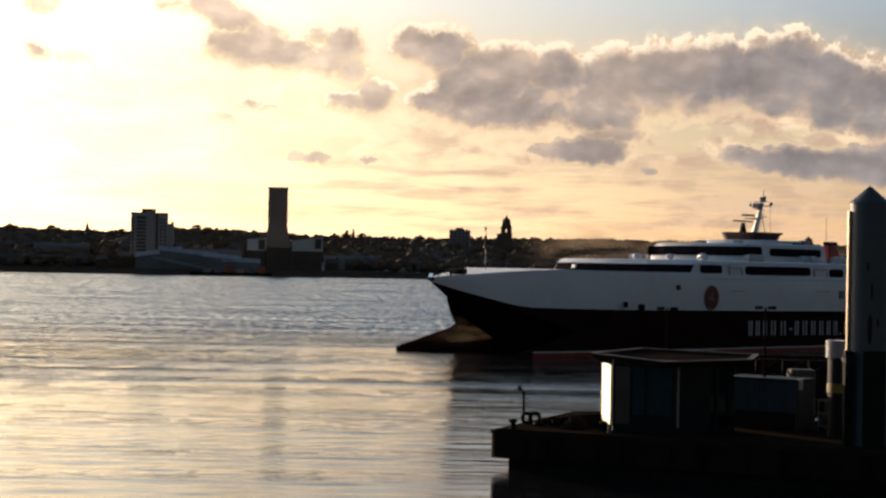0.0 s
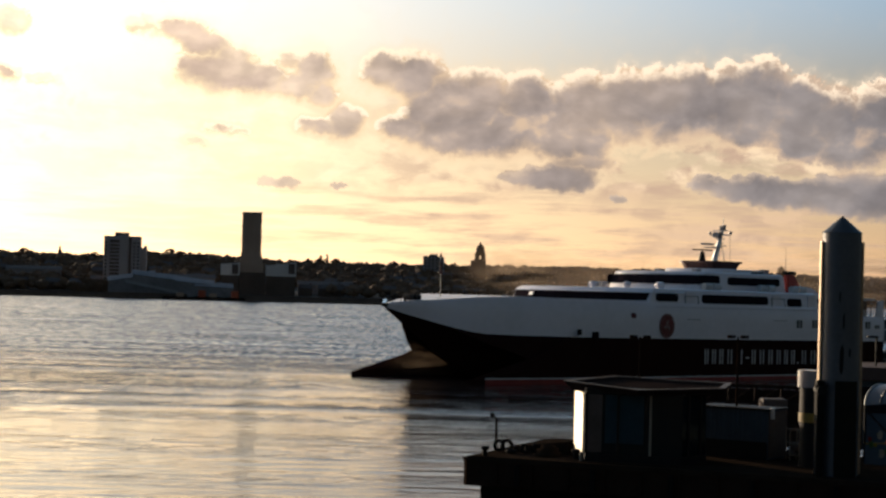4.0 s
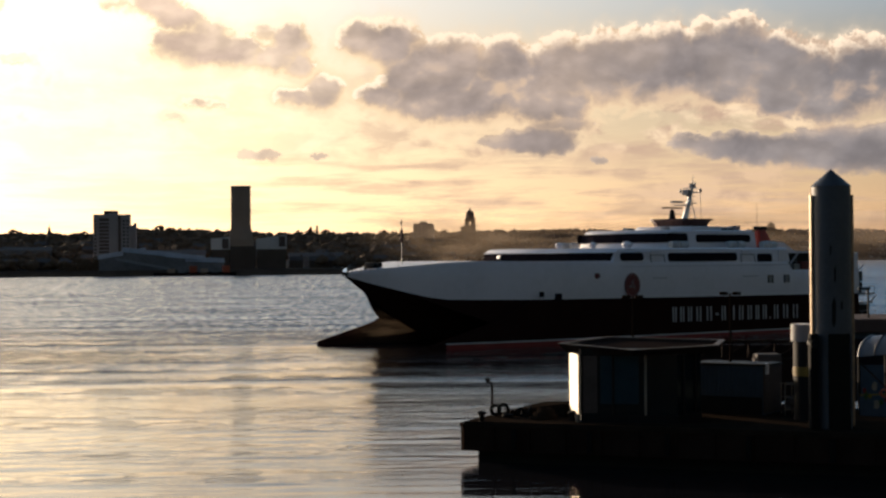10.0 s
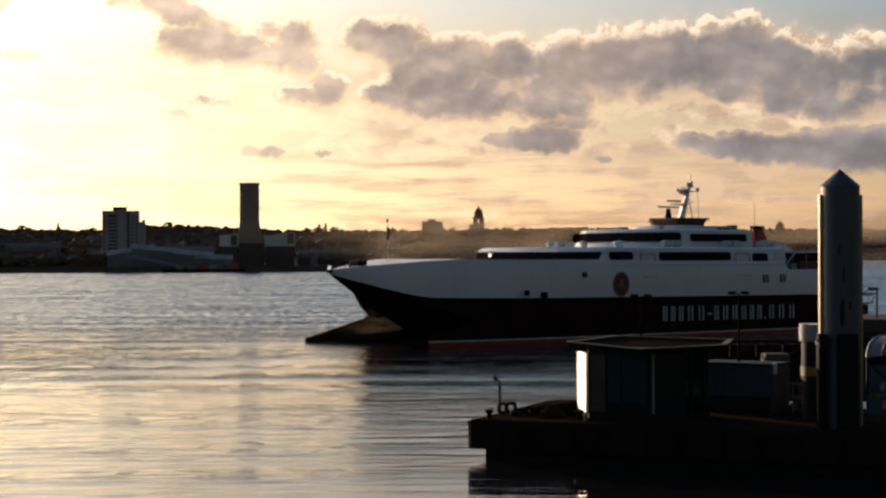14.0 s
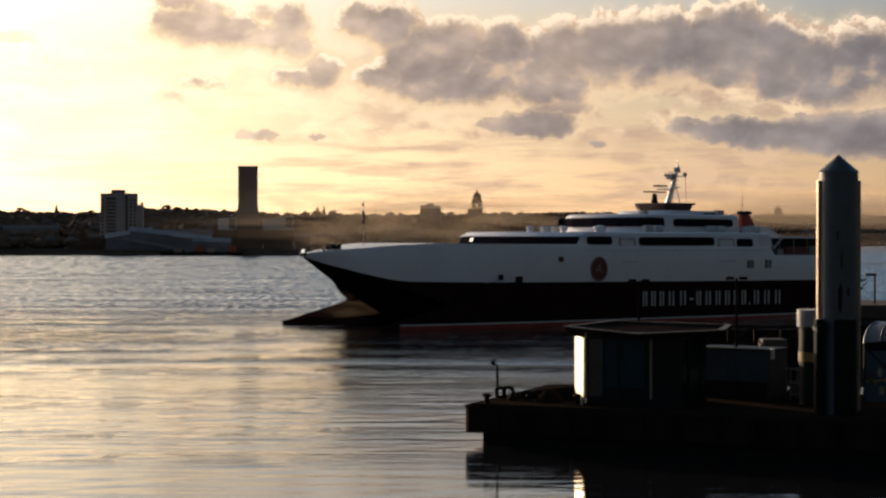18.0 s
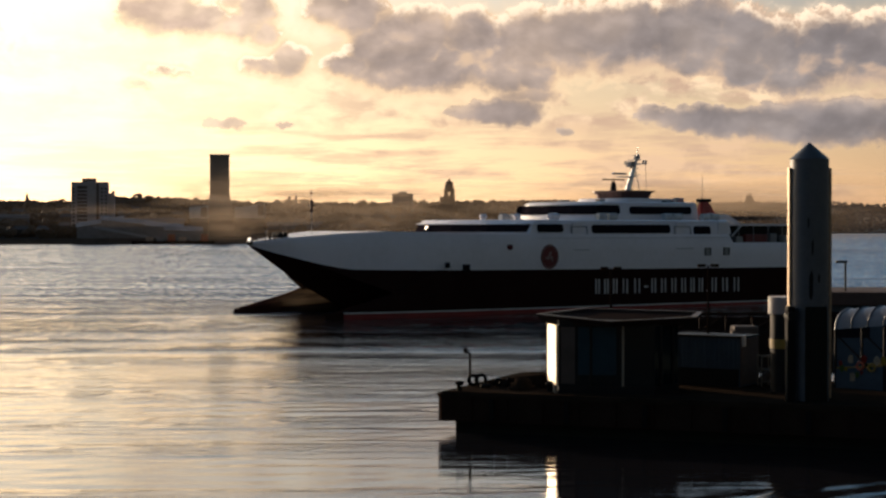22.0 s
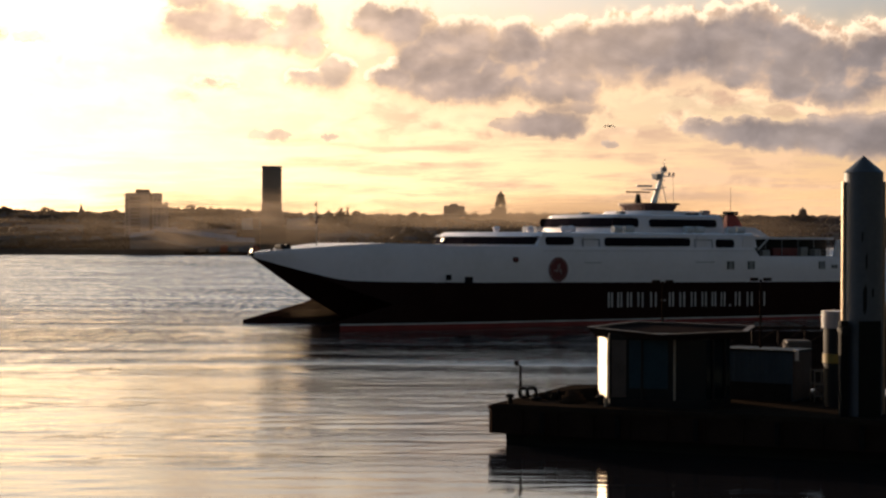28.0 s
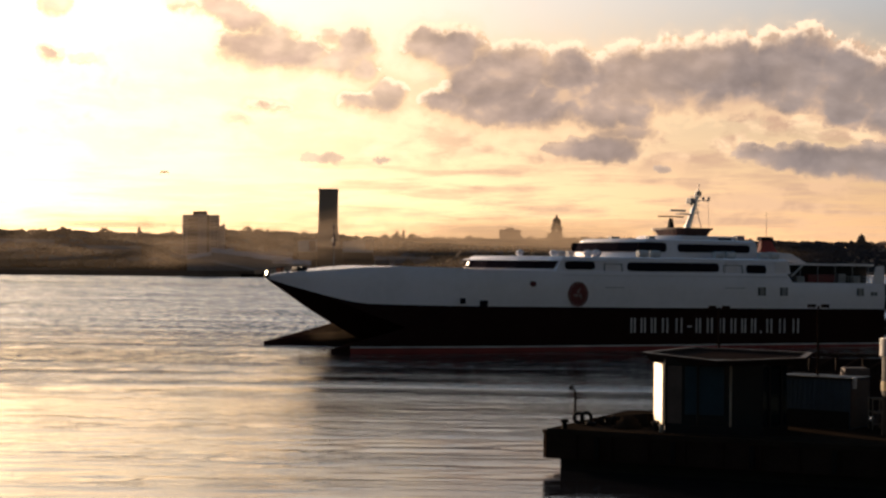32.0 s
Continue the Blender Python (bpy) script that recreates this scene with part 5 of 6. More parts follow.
part("nave", loft(bmesh.new(), [[(-24, y, 0), (24, y, 0), (24, y, level(29)), (14, y, level(25)), (-14, y, level(25)), (-24, y, level(29))] for y in (-9, 9)]), STONE, church)


def spire(bearing, dist, lift, w):
    t, z = rise(bearing, dist, "church", "distant dark church with a pointed spire", "church", group="far churches")
    H = 11 + dist * lift / 3000 - z
    part("nave", loft(bmesh.new(), [[(x, -w, 0), (x, w, 0), (x, w, H * 0.38), (x, 0, H * 0.5), (x, -w, H * 0.38)] for x in (w, w * 5)]), STONE, t)
    part("tower", box(bmesh.new(), -w, w, -w, w, 0, H * 0.58, 0.1), STONE, t)
    part("spire", rod(bmesh.new(), (0, 0, H * 0.58), (0, 0, H), w * 1.0, 0.08, 8), SLATE, t)


spire(-659, 1600, 64, 2.1)
spire(768, 4200, 44, 6)
spire(-125, 1640, 50, 3.2)

# the ferry landing under the flats: long stepped sheds and a sloping gangway
landing, z0 = rise(-500, 1292, "ferry_landing", "grey ferry landing with sloping roofs and a gangway", "terminal")
for x0, x1, h0, h1, d in ((-30, 4, 9.5, 15.0, -6), (-12, 30, 15.0, 10.5, -9), (20, 48, 11, 8.5, -12), (34, 62, 7.5, 6.5, -16)):
    o = bmesh.new()
    loft(o, [[(x0, y, 0), (x1, y, 0), (x1, y, h1), (x0, y, h0)] for y in (d, d + 9)])
    part("shed", o, CONCRETE, landing)
    o = bmesh.new()
    loft(o, [[(x0 - 0.5, d - 0.6, h0 - 0.2), (x1 + 0.5, d - 0.6, h1 - 0.2), (x1 + 0.5, d + 9, h1 + 3.2), (x0 - 0.5, d + 9, h0 + 3.2)], [(x0 - 0.5, d - 0.6, h0 + 0.1), (x1 + 0.5, d - 0.6, h1 + 0.1), (x1 + 0.5, d + 9, h1 + 3.5), (x0 - 0.5, d + 9, h0 + 3.5)]])
    part("roof", o, SHEET_ROOF, landing, "pale sheet metal roof")
part("gangway", loft(bmesh.new(), [[(-18, -18, 9), (-18, -14, 9), (-18, -14, 11), (-18, -18, 11)], [(22, -30, 1.5), (22, -26, 1.5), (22, -26, 3.2), (22, -30, 3.2)]]), STEEL_GREY, landing, "sloping gangway")
part("float", box(bmesh.new(), 10, 70, -34, -24, -3.6, -0.6, 0.2), PONTOON_STEEL, landing, "dark floating stage")
for k in range(6):
    part("hut", box(bmesh.new(), 20 + k * 8, 25.5 + k * 8, -32, -27, -0.6, 2.4 + (k % 3), 0.1), (BRICK_BROWN, CONCRETE, ORANGE)[k % 3], landing)

# houses on the slope
random.seed(11)
house = thing("house", "small terraced house with a slate roof", "house", group="houses on the far bank")
part("wall", box(bmesh.new(), -5, 5, -4, 4, -2, 5.8), HOUSE_BRICK, house)
part("roof", loft(bmesh.new(), [[(x, -4.4, 5.7), (x, 4.4, 5.7), (x, 0, 8.8)] for x in (-5.3, 5.3)]), SLATE, house)
part("chimney", box(bmesh.new(), 3.4, 4.4, -0.5, 0.5, 7.5, 10.2), HOUSE_BRICK, house)
for x in (-2.8, 0.2, 2.9):
    for z in (0.8, 3.6):
        part("window", box(bmesh.new(), x - 0.55, x + 0.55, -4.06, -3.95, z, z + 1.3), FAR_GLASS, house)
spots = []
for k in range(110):
    az = random.uniform(-17.5, 18.5)
    spots.append((az, random.choice((1.035, 1.05, 1.07, 1.1, 1.14, 1.18, 1.22))))
first = True
for az, q in spots:
    v = bank(az, q)
    m = Matrix.Translation(v) @ Matrix.Rotation(radians(-az + random.uniform(-28, -4)), 4, "Z")
    if first:
        house.matrix_world = m
        first = False
    else:
        copy_thing(house, m)
long_shed = thing("warehouse", "long low pale warehouse", "warehouse", group="sheds on the far bank")
part("wall", box(bmesh.new(), -22, 22, -9, 9, -2, 7), CONCRETE, long_shed)
part("roof", loft(bmesh.new(), [[(x, -9.4, 6.9), (x, 9.4, 6.9), (x, 0, 10)] for x in (-22.4, 22.4)]), SLATE, long_shed)
v = bank(-16.0, 1.16)
long_shed.matrix_world = Matrix.Translation(v) @ Matrix.Rotation(radians(14), 4, "Z")
for az, q in ((-13.2, 1.12), (-8.2, 1.08), (12.5, 1.1), (15.6, 1.12), (-3.6, 1.06)):
    copy_thing(long_shed, Matrix.Translation(bank(az, q)) @ Matrix.Rotation(radians(-az), 4, "Z"))


def clump(verts, faces, at, r, sub):
    """A ragged ball of leaf mass joined to the lists."""
    n0 = len(verts)
    for v in sub[0]:
        k = r * (0.72 + 0.5 * random.random())
        verts.append((at[0] + v[0] * k * 1.15, at[1] + v[1] * k, at[2] + v[2] * k * 0.85))
    faces.extend(tuple(i + n0 for i in f) for f in sub[1])


tmp = bmesh.new()
bmesh.ops.create_icosphere(tmp, subdivisions=1, radius=1)
ICO = ([tuple(v.co) for v in tmp.verts], [tuple(v.index for v in f.verts) for f in tmp.faces])
tmp.free()


def from_lists(name, verts, faces, material, parent=None):
    me = bpy.data.meshes.new(name)
    me.from_pydata(verts, [], faces)
    me.materials.append(material)
    ob = new(name, me)
    if parent:
        ob.parent = parent
    return ob


random.seed(5)
near_wood, far_wood = ([], []), ([], [])
for k in range(12500):
    az = random.uniform(-18.5, 19.5)
    q = random.choice((1.04, 1.08, 1.12, 1.16, 1.2, 1.24, 1.27, 1.28, 1.29)) + random.uniform(-0.015, 0.015)
    d = shore_at(az)
    if az < 4 and (k > 9000 or (q < 1.21 and random.random() < 0.2)):
        continue
    r = random.uniform(2.4, 5.0) if az < 4 else random.uniform(2.5, 5.5)
    if (-12.2 < az < -3.4 and q < 1.1) or (-11.3 < az < -9.6 and q < 1.15):
        continue
    v = bank(az, q, r * 0.5 + random.uniform(0, 4) * d / 1300)
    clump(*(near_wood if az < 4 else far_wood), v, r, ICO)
# bushes and trees at the foot of the flats
for k in range(170):
    az = math.degrees(math.atan(random.uniform(-640, -470) / 3000))
    clump(*near_wood, bank(az, 1.022, random.uniform(0, 9) * random.random() + 1), random.uniform(1.6, 3.4), ICO)
tagged(from_lists("far_woods", *near_wood, LEAVES), "dark bare spring woods along the far ridge", "woods", kind="stuff")
tagged(from_lists("distant_woods", *far_wood, HAZED_LEAVES), "woods on the distant shore downstream, tinted blue-grey for haze", "woods", kind="stuff")

# a pair of poplars on the skyline
for bearing, lift in ((-198, 60), (-187, 61), (-193, 53)):
    v = far(bearing, 1630)
    z = ground_z(v)
    h = 11 + 1630 * lift / 3000 - z
    random.seed(int(-bearing))
    t = thing("poplar", "slim dark poplar on the far ridge", "tree", Matrix.Translation((v.x, v.y, z)), "poplars on the ridge")
    part("trunk", rod(bmesh.new(), (0, 0, -2), (0, 0, h * 0.8), 0.5, 0.15, 8), BARK, t)
    vs, fs = [], []
    for j in range(70):
        f = random.random()
        a, rr = random.uniform(0, 6.28), random.random() * 2.0 * math.sin(math.pi * min(1, 0.15 + f * 0.85)) ** 0.6
        clump(vs, fs, (math.cos(a) * rr, math.sin(a) * rr, h * (0.1 + 0.86 * f)), random.uniform(0.5, 1.0), ICO)
    from_lists("crown", vs, fs, LEAVES, t)

kinds = []
for k in range(4):
    random.seed(40 + k)
    h = 9 + 1.4 * k
    t = thing("tree", "dark tree on the skyline with an open crown", "tree", group="skyline trees")
    tr = bmesh.new()
    rod(tr, (0, 0, -2), (0, 0, h * 0.5), 0.42, 0.25, 8)
    for j in range(6):
        a = random.uniform(0, 6.28)
        rod(tr, (0, 0, h * (0.3 + 0.04 * j)), (math.cos(a) * 3.2, math.sin(a) * 3.2, h * (0.58 + 0.05 * j)), 0.18, 0.06, 6)
    part("trunk", tr, BARK, t)
    vs, fs = [], []
    for j in range(60):
        a, rr = random.uniform(0, 6.28), random.random() ** 0.6 * (3.6 + 0.5 * k)
        clump(vs, fs, (math.cos(a) * rr, math.sin(a) * rr, h * (0.45 + 0.5 * random.random() * (1 - 0.4 * rr / 5))), random.uniform(0.55, 1.2), ICO)
    from_lists("crown", vs, fs, LEAVES, t)
    kinds.append(t)
random.seed(9)
for k in range(70):
    az = random.uniform(-18, 19)
    m = Matrix.Translation(bank(az, 1.275 + random.uniform(-0.02, 0.015))) @ Matrix.Rotation(random.uniform(0, 6.28), 4, "Z")
    if k < 4:
        kinds[k].matrix_world = m
    else:
        copy_thing(kinds[k % 4], m)

# ---- cloud bank, smoke and gull ----


def cloud_group():
    """Cloud cover at a place in the sky given in degrees (bearing, height)."""
    g = bpy.data.node_groups.new("cloud_cover", "ShaderNodeTree")
    g.interface.new_socket("Vector", in_out="INPUT", socket_type="NodeSocketVector")
    g.interface.new_socket("Cover", in_out="OUTPUT", socket_type="NodeSocketFloat")
    g.interface.new_socket("Soft", in_out="OUTPUT", socket_type="NodeSocketFloat")
    N = Nodes(g)
    p = N.add("NodeGroupInput").outputs[0]
    wx, wy = N.noise(p, 1.3, 6, 0.6), N.noise(N.vec("ADD", p, (31, 17, 5)), 1.3, 6, 0.6)
    bent = N.vec("ADD", p, N.xyz(N.math("MULTIPLY", N.math("SUBTRACT", wx, 0.5), 1.1), N.math("MULTIPLY", N.math("SUBTRACT", wy, 0.5), 0.8)))
    field = None

    def puff(az, el, rx, ry, weight=1.0):
        nonlocal field
        d = N.vec("LENGTH", N.vec("MULTIPLY", N.vec("SUBTRACT", bent, (az, el, 0)), (1 / rx, 1 / ry, 0)))
        v = N.span(d, 0.2, 1.45, weight, 0.0)
        field = v if field is None else N.math("MAXIMUM", field, v)
    puff(-7.73, 7.26, 2.00, 0.85, 1)
    puff(-6.69, 7.11, 1.37, 0.75, 1)
    puff(-7.37, 7.81, 1.13, 0.57, 0.9)
    puff(-8.77, 7.42, 0.99, 0.52, 0.85)
    puff(-9.11, 8.48, 1.15, 0.6, 0.95)
    puff(-8.39, 8.14, 1.1, 0.5, 0.95)
    puff(-4.66, 7.40, 0.90, 0.94, 1)
    puff(-5.26, 6.86, 0.99, 0.61, 0.95)
    puff(-4.34, 6.60, 0.61, 0.47, 0.95)
    puff(-5.47, 7.76, 0.80, 0.42, 0.62)
    puff(-3.58, 5.70, 0.75, 0.80, 1)
    puff(-4.44, 5.45, 0.99, 0.40, 0.85)
    puff(-7.69, 5.30, 0.80, 0.24, 0.75)
    puff(-7.03, 5.15, 0.61, 0.17, 0.72)
    puff(-8.62, 4.86, 0.52, 0.19, 0.7)
    puff(-5.58, 3.57, 0.90, 0.24, 0.7)
    puff(-3.71, 3.46, 0.61, 0.17, 0.5)
    puff(-14.60, 8.56, 0.71, 0.57, 0.85)
    puff(-14.81, 6.82, 0.47, 0.33, 0.8)
    puff(-13.61, 6.65, 0.66, 0.21, 0.62)
    puff(-10.39, 8.72, 0.85, 0.42, 0.6)
    puff(-2.22, 7.46, 1.13, 0.75, 1)
    puff(-1.11, 7.25, 1.18, 1.04, 1)
    puff(0.00, 6.50, 1.42, 1.32, 1)
    puff(-0.27, 5.31, 1.70, 0.80, 1)
    puff(-1.61, 5.51, 0.99, 0.61, 1)
    puff(1.09, 6.52, 1.42, 1.32, 1)
    puff(0.88, 5.27, 1.23, 0.80, 1)
    puff(2.49, 6.54, 1.46, 1.18, 1)
    puff(3.26, 5.68, 1.51, 1.23, 1)
    puff(3.75, 5.17, 1.56, 0.80, 1)
    puff(4.59, 6.37, 1.70, 1.51, 1)
    puff(4.70, 5.18, 1.18, 0.80, 1)
    puff(5.91, 6.41, 1.65, 1.56, 1)
    puff(7.14, 6.42, 1.70, 1.56, 1)
    puff(8.27, 6.57, 1.42, 1.60, 1)
    puff(9.39, 6.57, 1.46, 1.60, 1)
    puff(10.31, 6.53, 1.65, 1.79, 1)
    puff(10.23, 5.44, 1.56, 0.61, 0.85)
    puff(11.52, 6.15, 1.46, 1.56, 1)
    puff(11.71, 5.21, 1.65, 0.80, 1)
    puff(12.89, 5.84, 1.70, 1.51, 1)
    puff(13.17, 4.96, 1.65, 0.71, 0.95)
    puff(14.33, 5.94, 1.98, 1.51, 1)
    puff(16.11, 5.92, 2.59, 1.51, 1)
    puff(18.37, 5.89, 2.83, 1.51, 1)
    puff(3.67, 3.95, 1.84, 0.52, 1)
    puff(2.43, 3.85, 0.99, 0.28, 0.7)
    puff(4.5, 4.5, 1.5, 0.45, 0.72)
    puff(8.95, 3.83, 1.08, 0.38, 0.95)
    puff(10.07, 3.70, 1.65, 0.57, 1)
    puff(11.73, 3.63, 2.17, 0.71, 1)
    puff(13.27, 3.53, 2.17, 0.85, 1)
    puff(14.89, 3.53, 2.59, 0.90, 1)
    puff(17.18, 3.53, 3.07, 0.90, 1)
    puff(5.75, 3.28, 0.31, 0.19, 0.66)
    puff(-0.66, 6.01, 1.23, 0.99, 1)
    puff(1.93, 5.47, 1.42, 1.04, 1)
    puff(0.30, 5.83, 1.42, 1.18, 1)
    rag = N.noise(N.vec("MULTIPLY", p, (0.7, 1.0, 1.0)), 1.1, 8, 0.63)
    lumps = N.noise(N.vec("ADD", p, (7, 3, 2)), 0.5, 3, 0.5)
    # rounded heads of cumulus at two sizes
    heads = N.add("ShaderNodeTexVoronoi")
    heads.feature, heads.inputs["Scale"].default_value = "SMOOTH_F1", 1.5
    heads.inputs["Smoothness"].default_value = 0.25
    heads.inputs["Detail"].default_value = 2.0
    N.put(bent, heads.inputs["Vector"])
    soft = N.math("ADD", field, N.math("MULTIPLY", N.math("SUBTRACT", lumps, 0.5), 0.3))
    # warm gaps low in the bank
    holes = N.noise(N.vec("MULTIPLY", N.vec("ADD", p, (2, 5, 1)), (0.7, 1.0, 1.0)), 1.0, 6, 0.6, 0.4)
    height = N.add("ShaderNodeSeparateXYZ")
    N.put(p, height.inputs[0])
    under = N.math("MULTIPLY", N.span(height.outputs[1], 3.7, 4.1), N.span(height.outputs[1], 5.6, 4.5))
    under = N.math("MULTIPLY", under, N.math("MULTIPLY", N.span(height.outputs[0], 4.6, 6.0), N.span(height.outputs[0], 14.0, 10.0)))
    soft = N.math("SUBTRACT", soft, N.math("MULTIPLY", under, N.span(holes, 0.42, 0.6, 0.0, 0.55)))
    lobes = N.math("MULTIPLY", N.math("SUBTRACT", 0.75, heads.outputs["Distance"]), 0.2)
    cover = N.math("ADD", N.math("ADD", soft, lobes), N.math("MULTIPLY", N.math("SUBTRACT", rag, 0.5), 0.5))
    out = N.add("NodeGroupOutput")
    N.put(cover, out.inputs[0])
    N.put(N.math("ADD", N.math("ADD", soft, lobes), N.math("MULTIPLY", N.math("SUBTRACT", rag, 0.5), 0.3)), out.inputs[1])
    return g


def cloud_material():
    m = bpy.data.materials.new("cloud_bank")
    m.use_nodes = True
    N = Nodes(m.node_tree)
    x = N.add("ShaderNodeSeparateXYZ")
    N.put(N.add("ShaderNodeTexCoord").outputs["Object"], x.inputs[0])
    az = N.math("MULTIPLY", N.math("ARCTAN2", x.outputs[0], x.outputs[1]), 57.2958)
    el = N.math("MULTIPLY", x.outputs[2], 57.2958 / 4300)
    p = N.xyz(az, el)
    g = cloud_group()

    def cover(v):
        n = N.add("ShaderNodeGroup")
        n.node_tree = g
        N.put(v, n.inputs[0])
        return n.outputs
    (here, soft), (_, sunward) = cover(p), cover(N.vec("ADD", p, (-0.12, 0.26, 0)))
    # crisp sunlit tops, ragged fading undersides
    top = N.span(N.math("SUBTRACT", soft, sunward), -0.04, 0.1)
    body = N.math("MAXIMUM", N.math("MULTIPLY", N.span(here, 0.33, 0.41), top), N.span(here, 0.22, 0.64))
    fringe = N.math("MULTIPLY", N.span(here, -0.05, 0.34), N.math("MULTIPLY", N.span(az, 14.0, -4.0, 0.4, 0.95), N.span(el, 3.2, 4.6, 0.12, 1.0)))
    thick = N.span(soft, 0.34, 0.9)
    lit = N.math("MULTIPLY", N.span(N.math("SUBTRACT", soft, sunward), 0.07, 0.24), N.math("MULTIPLY", N.span(soft, 0.8, 0.46), N.span(el, 4.0, 6.2, 0.08, 1.0)))
    left, right = N.span(az, 1.0, -11.0), N.span(az, 2.0, 13.0)
    q = N.vec("MULTIPLY", p, (0.7, 1.0, 1.0))
    relief = N.math("SUBTRACT", N.noise(q, 0.6, 4, 0.5, 0.2), N.noise(N.vec("ADD", q, (-0.18, 0.34, 0)), 0.6, 4, 0.5, 0.2))
    mottle = N.span(N.noise(q, 0.4, 5, 0.5, 0.3), 0.36, 0.66)
    deep = N.mix(left, N.mix(right, (0.355, 0.3, 0.262), (0.236, 0.22, 0.214)), (0.68, 0.52, 0.39))
    pale = N.mix(left, N.mix(right, (0.54, 0.435, 0.345), (0.345, 0.31, 0.285)), (1.15, 0.92, 0.64))
    dark = N.mix(mottle, deep, pale)
    dark = N.mix(1.0, dark, N.vec("SCALE", (1.0, 1.0, 1.0), N.span(relief, -0.16, 0.18, 0.86, 1.24)), "MULTIPLY")
    warm = N.mix(left, N.mix(right, (0.85, 0.62, 0.38), (0.66, 0.49, 0.34)), (1.2, 0.95, 0.55))
    warm = N.mix(N.span(el, 3.9, 5.0), N.mix(0.35, dark, warm), warm)
    ember = N.math("MULTIPLY", N.span(relief, 0.04, 0.17), N.math("MULTIPLY", N.span(el, 3.6, 4.4), N.span(el, 7.2, 5.2)))
    dark = N.mix(N.math("MULTIPLY", ember, 0.75), dark, warm)
    rim = N.mix(left, (1.15, 0.95, 0.68), (1.4, 1.2, 0.82))
    shade = N.mix(thick, N.mix(lit, warm, rim), dark)
    shade = N.mix(N.math("MULTIPLY", lit, 0.92), shade, rim)
    # thin bars low in the sky
    low = N.noise(N.vec("MULTIPLY", p, (0.16, 1.5, 1)), 1.0, 5, 0.6)
    bars = N.math("MULTIPLY", N.span(low, 0.42, 0.62), N.math("MULTIPLY", N.span(el, 0.6, 1.6), N.span(el, 5.0, 3.0)))
    bars = N.math("MULTIPLY", bars, N.span(az, -10.0, 0.0, 0.3, 0.82))
    # thin broken middle layer below the bank
    mid = N.noise(N.vec("MULTIPLY", N.vec("ADD", p, (3, 9, 0)), (0.45, 1.3, 1)), 0.8, 6, 0.58, 0.3)
    mid = N.math("MULTIPLY", N.span(mid, 0.4, 0.6), N.math("MULTIPLY", N.span(el, 2.6, 3.8), N.span(el, 7.5, 5.5)))
    bars = N.math("MAXIMUM", bars, N.math("MULTIPLY", mid, N.span(az, -7.0, 3.0, 0.22, 0.9)))
    # bright patchy veil towards the sun
    patches = N.noise(N.vec("MULTIPLY", p, (0.5, 1.0, 1)), 0.9, 6, 0.6)
    veil = N.math("MULTIPLY", N.span(patches, 0.42, 0.68), N.span(az, -1.0, -9.0))
    veil = N.math("MULTIPLY", veil, N.math("MULTIPLY", N.span(el, 1.5, 4.0), 0.6))
    e1, e2, e3 = N.add("ShaderNodeEmission"), N.add("ShaderNodeEmission"), N.add("ShaderNodeEmission")
    N.put(shade, e1.inputs[0])
    N.put(N.mix(left, N.mix(N.span(N.noise(q, 1.1, 5, 0.55, 0.4), 0.42, 0.6), (0.6, 0.425, 0.3), N.mix(N.math("MULTIPLY", N.span(el, 3.3, 4.1), N.span(el, 5.8, 4.9)), (0.8, 0.57, 0.365), (1.02, 0.8, 0.52))), (1.0, 0.71, 0.41)), e2.inputs[0])
    N.put(N.mix(0.0, (1.5, 1.32, 0.95), (1, 1, 1)), e3.inputs[0])
    clear = N.add("ShaderNodeBsdfTransparent")

    def over(t, a, b):
        n = N.add("ShaderNodeMixShader")
        N.put(t, n.inputs[0])
        N.tree.links.new(a, n.inputs[1])
        N.tree.links.new(b, n.inputs[2])
        return n.outputs[0]
    s = over(veil, clear.outputs[0], e3.outputs[0])
    s = over(bars, s, e2.outputs[0])
    fade = N.math("MULTIPLY", N.span(el, 10.3, 9.6), N.math("MULTIPLY", N.span(az, -38, -30), N.span(az, 38, 30)))
    e4 = N.add("ShaderNodeEmission")
    N.put(N.mix(left, (1.0, 0.77, 0.47), (1.25, 1.06, 0.7)), e4.inputs[0])
    s = over(N.math("MULTIPLY", fringe, N.span(el, 7.6, 6.4, 0.25, 1.0)), s, e4.outputs[0])
    s = over(body, s, e1.outputs[0])
    s = over(fade, clear.outputs[0], s)
    N.tree.links.new(s, N.add("ShaderNodeOutputMaterial").inputs[0])
    m.cycles.emission_sampling = "NONE"
    return m


bm = bmesh.new()
rows = []
for i in range(-40, 41):
    a = radians(i)
    rows.append([(4300 * math.sin(a), 4300 * math.cos(a), z) for z in (60, 400, 800)])
loft(bm, rows, closed=False)
clouds = tagged(part("cloud_backdrop", bm, cloud_material()), "sunlit broken evening clouds over the far bank", "clouds", kind="structure")
clouds.location.z = 11


